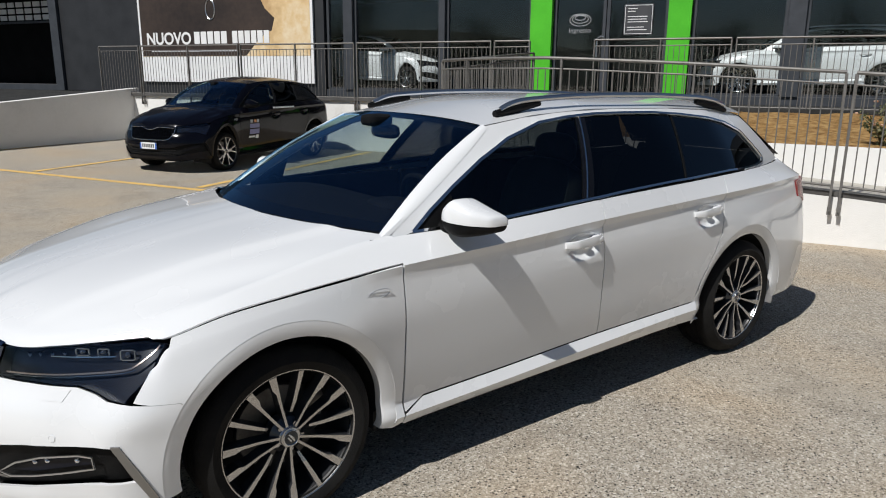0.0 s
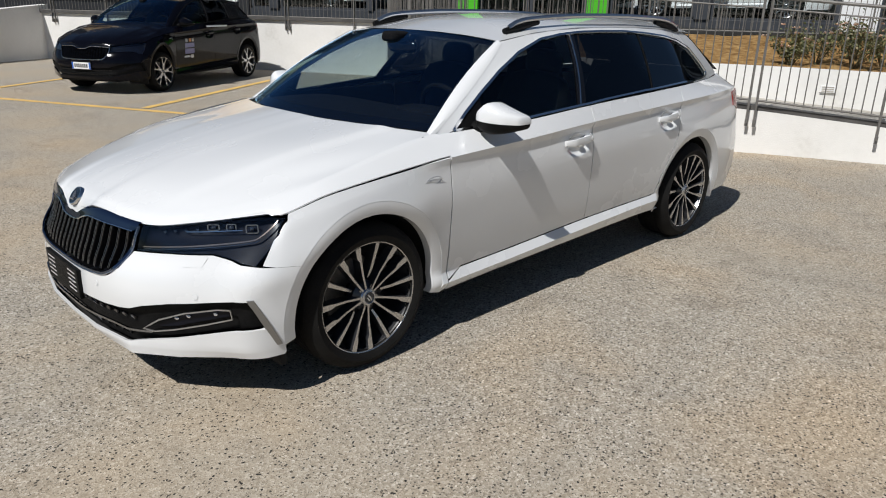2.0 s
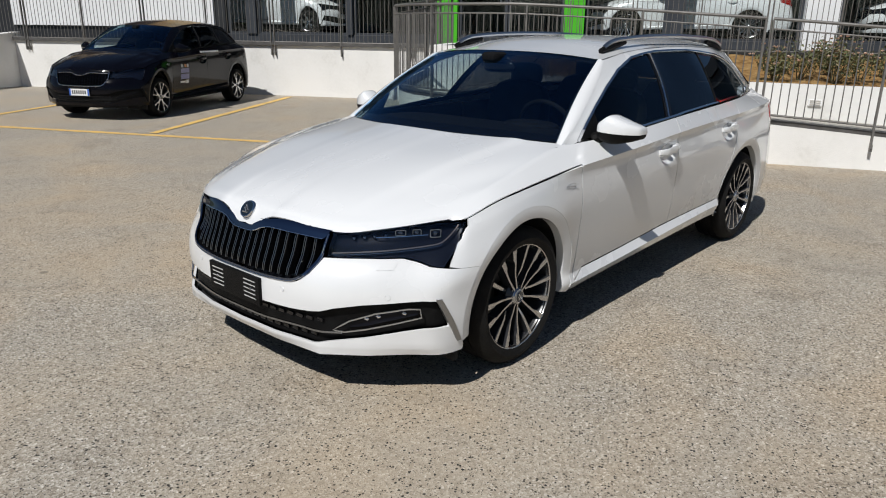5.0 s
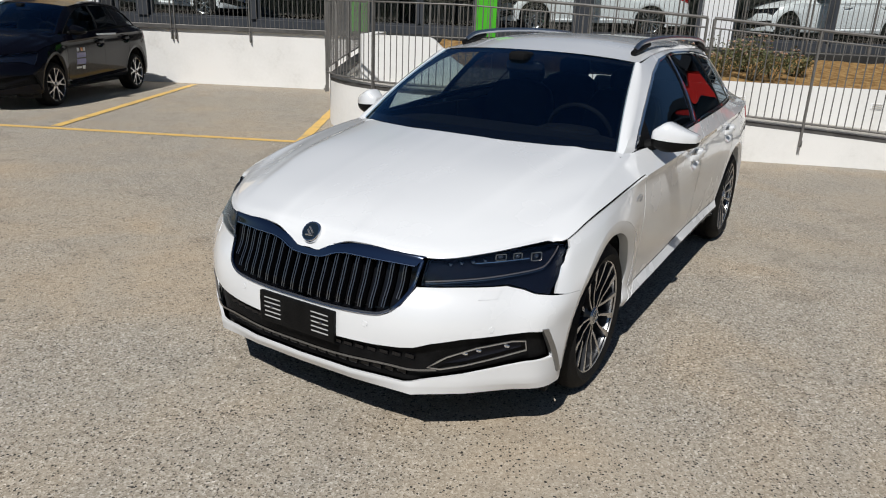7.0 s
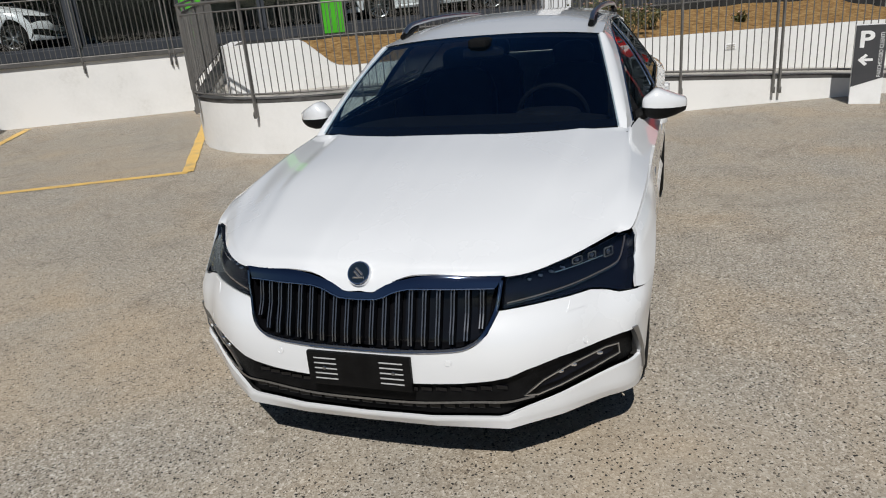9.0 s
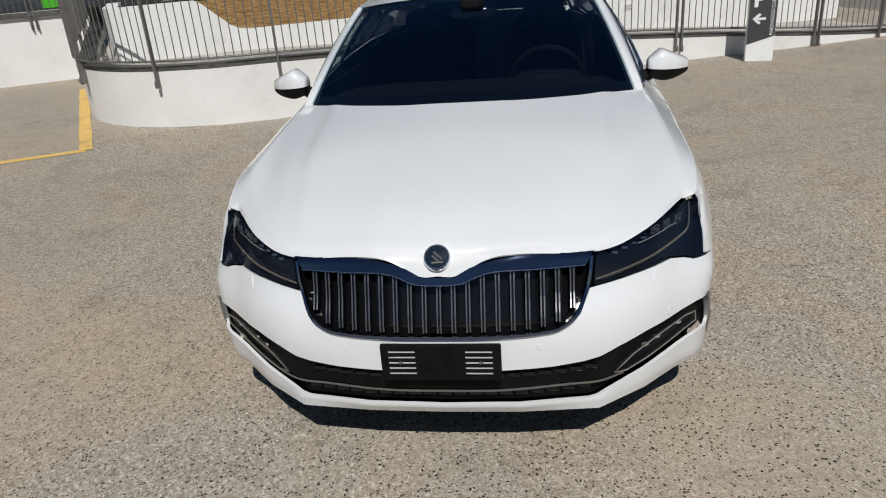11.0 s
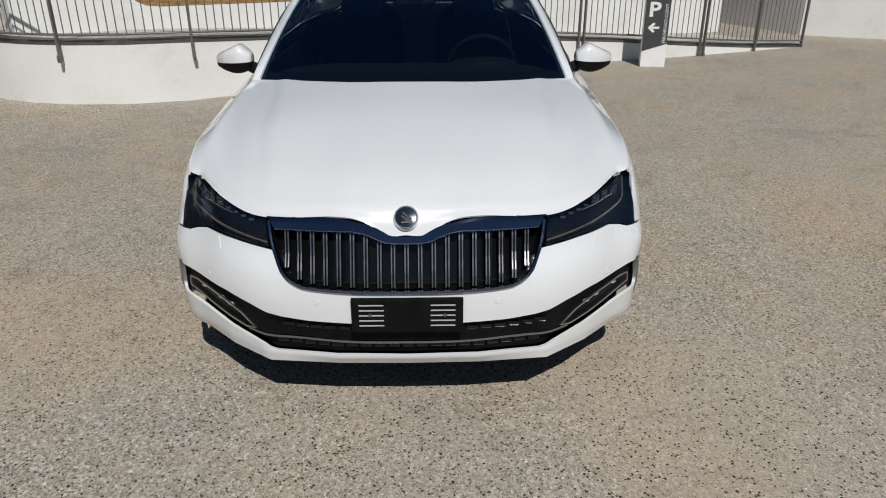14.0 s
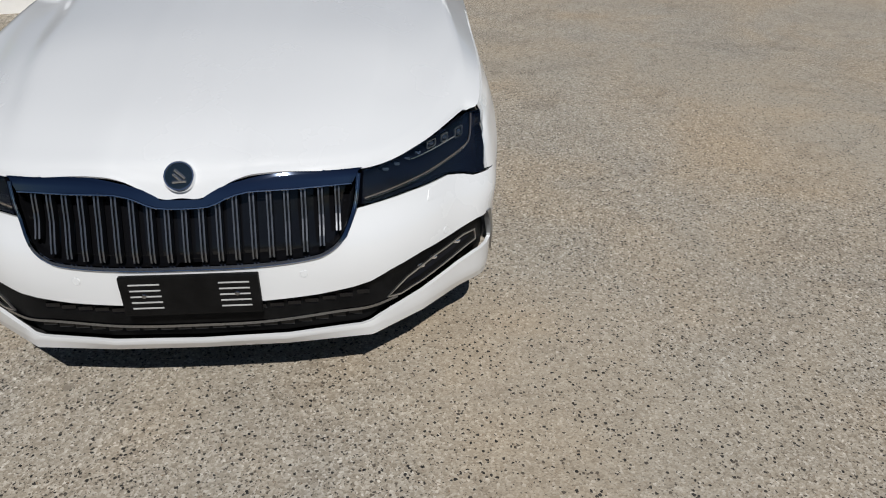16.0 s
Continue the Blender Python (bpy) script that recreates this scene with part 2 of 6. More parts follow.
def tube(bm, pts, r, sides=8, closed=False, cap=True):
    """A round bar along points; r a number or one for each point."""
    pts = [Vector(p) for p in pts]
    rings = []
    count = len(pts)
    up = None
    for i, p in enumerate(pts):
        a = pts[i - 1] if i or closed else p
        b = pts[(i + 1) % count] if i < count - 1 or closed else p
        d = (b - a).normalized()
        if up is None:
            up = Vector((0, 0, 1)) if abs(d.z) < 0.9 else Vector((1, 0, 0))
        s = d.cross(up).normalized()
        up = s.cross(d).normalized()
        rr = r[i] if isinstance(r, (list, tuple)) else r
        rings.append([bm.verts.new(p + rr * (math.cos(k * 2 * math.pi / sides) * s + math.sin(k * 2 * math.pi / sides) * up)) for k in range(sides)])
    for i in range(count if closed else count - 1):
        a, b = rings[i], rings[(i + 1) % count]
        for k in range(sides):
            bm.faces.new((a[k], b[k], b[(k + 1) % sides], a[(k + 1) % sides]))
    if cap and not closed:
        bm.faces.new(rings[0])
        bm.faces.new(reversed(rings[-1]))
    return rings


def lathe(bm, profile, sides=48, mat=None, axis="Y"):
    """Turns (radius, along) points round the local Y axis."""
    rings = []
    for r, h in profile:
        rings.append([bm.verts.new((r * math.cos(k * 2 * math.pi / sides), h, r * math.sin(k * 2 * math.pi / sides))) for k in range(sides)])
    for i in range(len(rings) - 1):
        for k in range(sides):
            f = bm.faces.new((rings[i][k], rings[i][(k + 1) % sides], rings[i + 1][(k + 1) % sides], rings[i + 1][k]))
            if mat is not None:
                f.material_index = mat if isinstance(mat, int) else mat[i]
    return rings


def strip_wall(bm, line, thick, z0, top):
    """A wall along plan points with a top height for each point, z0 below."""
    ln = [Vector(p) for p in line]
    left, right = [], []
    for i, p in enumerate(ln):
        a, b = ln[max(i - 1, 0)], ln[min(i + 1, len(ln) - 1)]
        d = (b - a).normalized()
        nrm = Vector((-d.y, d.x))
        left.append(p)
        right.append(p + nrm * thick)
    rows = []
    for i in range(len(ln)):
        h = top[i] if isinstance(top, (list, tuple)) else top
        lo = z0[i] if isinstance(z0, (list, tuple)) else z0
        rows.append([bm.verts.new((*left[i], lo)), bm.verts.new((*left[i], h)), bm.verts.new((*right[i], h)), bm.verts.new((*right[i], lo))])
    for a, b in zip(rows, rows[1:]):
        for k in range(4):
            bm.faces.new((a[k], b[k], b[(k + 1) % 4], a[(k + 1) % 4]))
    bm.faces.new(rows[0])
    bm.faces.new(reversed(rows[-1]))
    bmesh.ops.recalc_face_normals(bm, faces=bm.faces)


def spline(pts, count):
    """Catmull-Rom through points, resampled evenly in parameter."""
    p = [np.array(q, float) for q in pts]
    p = [2 * p[0] - p[1]] + p + [2 * p[-1] - p[-2]]
    out = []
    for i in range(count):
        s = i / (count - 1) * (len(pts) - 1)
        k = min(int(s), len(pts) - 2)
        f = s - k
        a, b, c, d = p[k:k + 4]
        out.append(0.5 * (2 * b + (c - a) * f + (2 * a - 5 * b + 4 * c - d) * f * f + (3 * b - a - 3 * c + d) * f ** 3))
    return np.array(out)


# ---- setting ----
def env(name, bm, mats, label="", parent=None, smooth=False, kind="", category="", group=""):
    ob = part(name, bm, mats, parent, label, smooth, None if parent else TURN)
    return tagged(ob, "", category, group, kind)


def smoothed_ground():
    bm = bmesh.new()
    n, s = 24, 160.0
    vs = [[bm.verts.new((s * math.copysign(abs(i / n) ** 2.2, i), s * math.copysign(abs(j / n) ** 2.2, j), 0)) for j in range(-n, n + 1)] for i in range(-n, n + 1)]
    for i in range(2 * n):
        for j in range(2 * n):
            bm.faces.new((vs[i][j], vs[i + 1][j], vs[i + 1][j + 1], vs[i][j + 1]))
    return bm


env("ground", smoothed_ground(), M_GROUND, "beige washed aggregate paving with dark chippings, worn and dusty", kind="structure", category="ground")


def road_line(a, b, width, mat, label, lift=0.004):
    a, b = Vector(a), Vector(b)
    d = (b - a).normalized()
    s = Vector((-d.y, d.x)) * width / 2
    bm = bmesh.new()
    n = max(2, int((b - a).length / 0.25))
    rows = []
    for i in range(n + 1):
        p = a + (b - a) * i / n
        w = 1 + 0.06 * math.sin(i * 2.3) + 0.05 * math.sin(i * 5.1)
        rows.append([bm.verts.new((*(p + s * w), lift)), bm.verts.new((*(p - s * w), lift))])
    for p, q in zip(rows, rows[1:]):
        bm.faces.new((p[0], p[1], q[1], q[0]))
    return tagged(part("bay_marking", bm, mat), label, "road marking", "parking bay lines", "structure")


FRONT_A, FRONT_B = Vector((1.6, -14.8)), Vector((-3.70, -4.24))
road_line(FRONT_A, FRONT_B, 0.13, M_YELLOW, "worn yellow painted line across the ends of the parking bays")
for p in (Vector((-3.70, -4.24)), Vector((-2.36, -7.2)), Vector((-0.72, -10.45)), Vector((0.95, -13.7))):
    q = p + Vector((-0.845, -0.535)) * (5.55 if p.x > -3 else 4.6)
    road_line(p, q, 0.13, M_YELLOW, "worn yellow painted divider of a parking bay", 0.008)


# retaining walls, ramp and planter
def ramp_top(u):
    return float(np.interp(u, (0.3, 1.1, 2.7, 4.1, 5.4, 6.2, 7.1, 8.0, 9.0, 9.6), (0.615, 0.575, 0.49, 0.39, 0.30, 0.245, 0.16, 0.085, 0.01, -0.01)))


RAMP_LINE = [(9.6, 4.86), (8.4, 4.93), (7.2, 5.02), (6.0, 5.22), (4.6, 5.42), (3.0, 5.55), (1.5, 5.53), (0.0, 5.43), (-0.6, 5.56), (-1.1, 5.82), (-1.5, 6.16), (-1.75, 6.5), (-1.92, 6.85), (-2.02, 7.25), (-2.05, 8.6), (-2.05, 10.0), (-2.05, 11.4)]


def ramp_height(p):
    u, v = p
    return ramp_top(u) + (max(0, v - 7.0) * 0.06 if u < -1.5 else 0)


bm = bmesh.new()
strip_wall(bm, RAMP_LINE[::-1], 0.2, -0.3, [ramp_height(p) for p in RAMP_LINE[::-1]])
env("wall_ramp", bm, M_RENDER, "low white rendered wall that carries the ramp and curves at its corner", kind="structure", category="wall", smooth=True)

bm = bmesh.new()
strip_wall(bm, RAMP_LINE[::-1], 0.19, [ramp_height(p) + 0.001 for p in RAMP_LINE[::-1]], [ramp_height(p) + 0.05 for p in RAMP_LINE[::-1]])
env("ramp_channel", bm, M_CHANNEL, "dark grey steel channel along the top of the ramp wall", kind="structure", category="trim", smooth=True)

bm = bmesh.new()
INNER = [(10.1, 6.98), (8.0, 7.0), (6.0, 7.02), (3.0, 7.05), (0.6, 7.05), (0.1, 7.06), (-0.06, 7.07), (-0.16, 7.07), (-0.48, 7.08), (-0.56, 7.08), (-1.35, 7.12), (-1.55, 7.25), (-1.63, 7.6), (-1.63, 9.2)]
INNER_TOP = [0.70, 0.76, 0.80, 0.84, 0.85, 0.85, 0.87, 0.92, 1.21, 1.25, 1.25, 1.24, 1.24, 1.24]
strip_wall(bm, INNER[::-1], 0.18, -0.3, INNER_TOP[::-1])
env("wall_planter", bm, M_RENDER, "white rendered planter wall beside the ramp, rising at its end", kind="structure", category="wall", smooth=True)

bm = bmesh.new()
rows = []
for u in [9.6, 8, 6, 4, 2, 0, -1, -1.9]:
    z = max(ramp_top(u), 0.02) - 0.01
    front = float(np.interp(-u, [-p[0] for p in RAMP_LINE[:13]], [p[1] for p in RAMP_LINE[:13]])) + 0.12
    rows.append([bm.verts.new((u, front, z)), bm.verts.new((u, 7.15, z)), bm.verts.new((u, 11.4, z + 0.05))])
for a, b in zip(rows, rows[1:]):
    bm.faces.new((a[0], a[1], b[1], b[0]))
for a, b in zip(rows[5:], rows[6:]):
    bm.faces.new((a[1], a[2], b[2], b[1]))
bmesh.ops.recalc_face_normals(bm, faces=bm.faces)
r = bmesh.ops.extrude_face_region(bm, geom=bm.faces[:])
bmesh.ops.translate(bm, vec=(0, 0, -0.6), verts=[g for g in r["geom"] if isinstance(g, bmesh.types.BMVert)])
bmesh.ops.recalc_face_normals(bm, faces=bm.faces)
env("ramp_floor", bm, M_RAMP, "grey screed ramp floor between two white walls", kind="structure", category="ramp")

bm = bmesh.new()
grid = []
for i in range(61):
    u = -0.6 + i * (10.7 / 60)
    row = []
    for j in range(25):
        v = 7.15 + j * (3.9 / 24)
        z = 0.74 + 0.36 * (j / 24) ** 0.8 - 0.012 * max(0, u) + 0.05 * noise.noise((u * 1.7, v * 1.7, 0)) + 0.02 * noise.noise((u * 7, v * 7, 3))
        row.append(bm.verts.new((u, v, z)))
    grid.append(row)
for i in range(60):
    for j in range(24):
        bm.faces.new((grid[i][j], grid[i + 1][j], grid[i + 1][j + 1], grid[i][j + 1]))
env("planter_bed", bm, M_STRAW, "ochre bark mulch sloping up behind the planter wall", kind="structure", category="planting bed", smooth=True)

env("wall_terrace", boxed(-13.3, -2.06, 11.3, 11.55, -0.3, 1.07, 0.01), M_RENDER, "white rendered retaining wall below the showroom terrace", kind="structure", category="wall")
env("terrace_floor", boxed(-40, 24, 11.56, 30, 0.4, 1.08), M_TARMAC, "grey paved terrace in front of the showroom", kind="structure", category="terrace")
env("terrace_edge", boxed(-2.04, 24, 11.0, 11.55, 0.4, 1.12, 0.02), M_TARMAC, "dark edge kerb of the terrace above the planting bed", kind="structure", category="kerb")
bm = bmesh.new()
strip_wall(bm, [(-12.95, 11.5), (-12.95, 8), (-12.95, 2), (-12.95, -8)], 0.25, -0.3, [1.26, 1.0, 0.58, 0.2])
env("wall_side", bm, M_RENDER, "white rendered side wall of the yard, in its own shade", kind="structure", category="wall")
bm = bmesh.new()
vs = [bm.verts.new(c) for c in ((-60, -9, 0.05), (-13.21, -9, 0.05), (-13.21, 12, 1.12), (-60, 12, 1.12), (-60, -9, -0.5), (-13.21, -9, -0.5), (-13.21, 12, -0.5), (-60, 12, -0.5))]
for k in ((0, 1, 2, 3), (0, 4, 5, 1), (1, 5, 6, 2), (2, 6, 7, 3), (3, 7, 4, 0)):
    bm.faces.new([vs[i] for i in k])
bmesh.ops.recalc_face_normals(bm, faces=bm.faces)
env("upper_drive", bm, M_TARMAC, "paved drive rising behind the side wall", kind="structure", category="drive")
bm = bmesh.new()
strip_wall(bm, [(19, -6), (13.3, 2.3), (11.25, 5.45), (11.0, 5.9), (11.6, 9.0), (11.8, 11.0)], -0.25, -0.3, [1.0, 0.75, 0.64, 0.64, 0.86, 1.1])
env("wall_drive", bm, M_RENDER, "white rendered wall along the rising drive", kind="structure", category="wall")


# ---- railings ----
def railing(line, base, height, feet=True, mids=1, label="grey galvanised steel railing panel with slim upright bars"):
    """One panel along plan points: posts at the ends and middle, rails, bars."""
    pts = [Vector((*p, b)) for p, b in zip(line, base)]
    seg = [0.0]
    for a, b in zip(pts, pts[1:]):
        seg.append(seg[-1] + (b - a).length)
    total = seg[-1]

    def at(s):
        for i in range(len(pts) - 1):
            if s <= seg[i + 1] + 1e-6:
                return pts[i].lerp(pts[i + 1], (s - seg[i]) / (seg[i + 1] - seg[i]))
        return pts[-1]

    root = empty("railing", label, "railing", TURN @ Matrix.Translation(pts[0]), "railings of the ramp and terrace")
    o = pts[0]
    n = max(2, int(total / 0.35))
    run = [at(total * i / n) - o for i in range(n + 1)]
    for name, h, r in (("top_rail", height, 0.0175), ("upper_rail", height - 0.11, 0.009), ("bottom_rail", 0.015, 0.012)):
        bm = bmesh.new()
        tube(bm, [p + Vector((0, 0, h)) for p in run], r, 8)
        part(name, bm, M_STEEL, root, smooth=True)
    stands = [total * i / (mids + 1) for i in range(mids + 2)]
    for s in stands:
        p = at(s) - o
        bm = bmesh.new()
        q = at(min(s + 0.05, total)) - at(max(s - 0.05, 0))
        rot = Matrix.Rotation(math.atan2(q.y, q.x), 4, "Z")
        mm = Matrix.Translation(p) @ rot
        box(bm, -0.011, 0.011, -0.022, 0.022, -0.26 if feet else 0, height - 0.01, 0.004, 0, mm)
        if feet:
            box(bm, -0.017, 0.017, 0.016, 0.034, -0.27, -0.19, 0.004, 0, mm)
            tube(bm, [mm @ Vector((0, 0.05, -0.23)), mm @ Vector((0, -0.03, -0.23))], 0.008, 6)
        part("post", bm, M_STEEL, root)
    bars = int(total / 0.09)
    bm = bmesh.new()
    tube(bm, [(0, 0, 0.0), (0, 0, height - 0.11)], 0.0065, 6)
    me = mesh_of(bm, M_STEEL, True)
    for i in range(1, bars):
        s = total * i / bars
        if min(abs(s - q) for q in stands) > 0.04:
            part("bar", me, None, root, m=Matrix.Translation(at(s) - o))
    return root


def split_rail(line, heights, lengths, height, offset, feet=True, mids=None):
    """Cuts a plan line into panels of the given lengths, set off from it."""
    pts = [Vector((*p, h)) for p, h in zip(line, heights)]
    off = []
    for i, p in enumerate(pts):
        a, b = pts[max(i - 1, 0)], pts[min(i + 1, len(pts) - 1)]
        d = (b - a)
        d.z = 0
        d.normalize()
        off.append(p + Vector((-d.y, d.x, 0)) * offset)
    seg = [0.0]
    for a, b in zip(off, off[1:]):
        seg.append(seg[-1] + (b - a).length)

    def at(s):
        for i in range(len(off) - 1):
            if s <= seg[i + 1]:
                return off[i].lerp(off[i + 1], (s - seg[i]) / (seg[i + 1] - seg[i]))
        return off[-1]

    s = 0.0
    for k, ln in enumerate(lengths):
        e = min(s + ln, seg[-1])
        stops = [s + 0.04] + [x for x in seg if s + 0.1 < x < e - 0.1] + [e - 0.04]
        ps = [at(x) for x in stops]
        railing([p.xy for p in ps], [p.z for p in ps], height, feet, mids[k] if mids else 1)
        s = e
        if s >= seg[-1] - 0.2:
            break


split_rail(RAMP_LINE, [ramp_height(p) + 0.10 for p in RAMP_LINE], [2.2, 2.11, 2.5, 5.5, 2.3, 2.3], 1.08, 0.05, mids=(1, 0, 1, 3, 1, 1))
split_rail([(-13.75, 11.3), (-2.1, 11.3)], [1.13, 1.13], [1.45, 3.13, 3.13, 3.13, 0.8], 1.15, -0.05, mids=(0, 1, 1, 1, 0))
split_rail([(-0.9, 11.05), (13.5, 11.05)], [1.12, 1.12], [2.4] * 6, 1.15, 0.0, feet=False)
env("steel_channel", boxed(-13.3, -2.06, 11.24, 11.5, 1.072, 1.15, 0.004), M_CHANNEL, "grey steel channel along the top of the retaining wall", kind="structure", category="trim")

# ---- showroom ----
FV = 14.1
env("showroom_floor", boxed(-30, 24, FV + 0.12, 26, 1.09, 1.24), M_SHOWFLOOR, "dark polished showroom floor", kind="structure", category="floor")
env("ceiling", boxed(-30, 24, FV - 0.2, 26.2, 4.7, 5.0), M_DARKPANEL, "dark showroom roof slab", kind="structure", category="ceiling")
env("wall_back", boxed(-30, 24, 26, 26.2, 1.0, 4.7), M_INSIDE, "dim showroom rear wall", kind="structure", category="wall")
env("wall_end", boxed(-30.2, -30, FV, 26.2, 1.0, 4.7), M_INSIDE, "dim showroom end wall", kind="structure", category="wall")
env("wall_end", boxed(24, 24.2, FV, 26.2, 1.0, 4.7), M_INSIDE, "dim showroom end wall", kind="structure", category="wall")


# ---- cars ----
def paint(name, colour, flake=0.0, rough=0.25):
    m = material(name, colour, rough, flake, 1.0)
    t = m.node_tree
    n, l = t.nodes, t.links
    co, q, rr = n.new("ShaderNodeTexCoord"), n.new("ShaderNodeTexNoise"), n.new("ShaderNodeMapRange")
    q.inputs["Scale"].default_value, q.inputs["Detail"].default_value = 3.0, 8
    rr.inputs["To Min"].default_value, rr.inputs["To Max"].default_value = rough * 0.8, rough * 1.3
    l.new(co.outputs["Object"], q.inputs["Vector"])
    l.new(q.outputs["Fac"], rr.inputs["Value"])
    l.new(rr.outputs["Result"], n["Principled BSDF"].inputs["Roughness"])
    return m


M_WHITE = paint("white_car_paint", (0.70, 0.71, 0.72))
M_BLACKPAINT = paint("black_car_paint", (0.002, 0.002, 0.004), rough=0.10)
M_BLACKPAINT.node_tree.nodes["Principled BSDF"].inputs["Specular IOR Level"].default_value = 0.22
M_BLACKPAINT.node_tree.nodes["Principled BSDF"].inputs["Coat Weight"].default_value = 0.0
M_CHROME = material("chrome", (0.75, 0.76, 0.78), 0.08, 1.0)
M_SLAT = material("slat_silver", (0.24, 0.245, 0.26), 0.32, 1.0)
# plain chrome with the mirrored deep blue sky put into its colour
M_SKYCHROME = material("sky_tinted_chrome", (0.14, 0.17, 0.24), 0.07, 1.0)
M_DARKCHROME = material("dark_chrome", (0.32, 0.33, 0.35), 0.15, 1.0)
M_SATIN = material("satin_aluminium_trim", (0.62, 0.63, 0.65), 0.28, 1.0)
M_GLOSSBLACK = material("gloss_black_plastic", (0.005, 0.005, 0.006), 0.1, 0, 0.0, 0.4)
M_PLASTIC = varied(material("black_textured_plastic", rough=0.55, spec=0.14), [(0.002, 0.002, 0.0022), (0.006, 0.006, 0.0062)], 20, bump=0.2, bump_scale=300)
M_RUBBER = varied(material("tyre_rubber", rough=0.75, spec=0.18), [(0.005, 0.005, 0.005), (0.011, 0.0105, 0.010)], 8, bump=0.3, bump_scale=120)
M_ALLOY = material("machined_alloy", (0.50, 0.50, 0.505), 0.27, 0.95)
M_EMBLEM = material("emblem_dark_enamel", (0.012, 0.022, 0.035), 0.1, 0.3, 0.5)
M_ALLOYDARK = material("dark_alloy_lacquer", (0.05, 0.052, 0.058), 0.3, 0.5, 0.4)
M_BLADE = material("satin_grey_blade", (0.30, 0.30, 0.30), 0.38, 0.9)
M_BADGE = material("cap_badge_metal", (0.55, 0.56, 0.58), 0.25, 1.0)
M_BRAKE = varied(material("brake_iron", rough=0.45, metal=0.8), [(0.10, 0.095, 0.09), (0.22, 0.21, 0.20)], 12)
# bluish coat colours put a deeper blue into the mirrored sky
M_SCREEN = glass("windscreen_glass", (0.70, 0.78, 0.80), 0.0, 0.115, (0.30, 0.62, 1.0))
M_SIDEGLASS = glass("side_glass", (0.55, 0.63, 0.62), 0.0, 0.045, (0.6, 0.8, 1.0))
M_PRIVACY = glass("privacy_glass", (0.05, 0.053, 0.055), 0.0, 0.035, (0.8, 0.9, 1.0))
M_LENS = glass("lamp_lens", (0.86, 0.91, 0.96), 0.0, 0.048, (0.65, 0.82, 1.0))
M_LAMPDARK = material("lamp_inner_dark", (0.004, 0.005, 0.010), 0.3, 0.0, spec=0.2)
M_REFLECTOR = material("lamp_reflector", (0.8, 0.82, 0.85), 0.1, 1.0)
# blue of the glints in the lamp is put into this metal
M_CELL = material("glint_reflector", (0.16, 0.21, 0.30), 0.15, 1.0)
M_LENSGLASS = material("projector_lens", (0.02, 0.025, 0.035), 0.04, 0.0, 1.0, 0.8)
# silver, with the blinking indicator's amber light mixed into the colour
M_STRIP = material("amber_lit_strip", (0.42, 0.34, 0.29), 0.22, 0.85)
M_REDLENS = material("red_lamp_lens", (0.26, 0.008, 0.008), 0.2, 0, 0.0, 0.3)
M_TRIM = varied(material("dark_cabin_trim", rough=0.8, spec=0.12), [(0.004, 0.004, 0.0045), (0.009, 0.009, 0.010)], 15, bump=0.2, bump_scale=400)
M_SEAT = varied(material("dark_leather", rough=0.6, spec=0.15), [(0.006, 0.006, 0.006), (0.014, 0.0135, 0.013)], 12, bump=0.3, bump_scale=200)
M_HEADLINE = material("grey_headliner", (0.16, 0.16, 0.155), 0.9)
M_UNDER = material("underbody_black", (0.008, 0.008, 0.008), 0.9)

# Longitudinal lines of the lower body, from the nose's centre round the corner to the tail's centre: x, y, z at 19 stations.
FY = (0.0, 0.25, 0.50, 0.66, 0.78, 0.86)
SX = (0.37, 0.20, 0.0, -0.25, -0.5, -1.0, -1.6, -2.3, -2.84, -3.3, -3.6)


def body_line(front_x, front_z, side_y, side_z, rear):
    fz = front_z if isinstance(front_z, tuple) else (front_z,) * 6
    return np.array([(x, y, z) for x, y, z in zip(front_x, FY, fz)] + [(x, y, z) for x, y, z in zip(SX, side_y, side_z)] + list(rear))


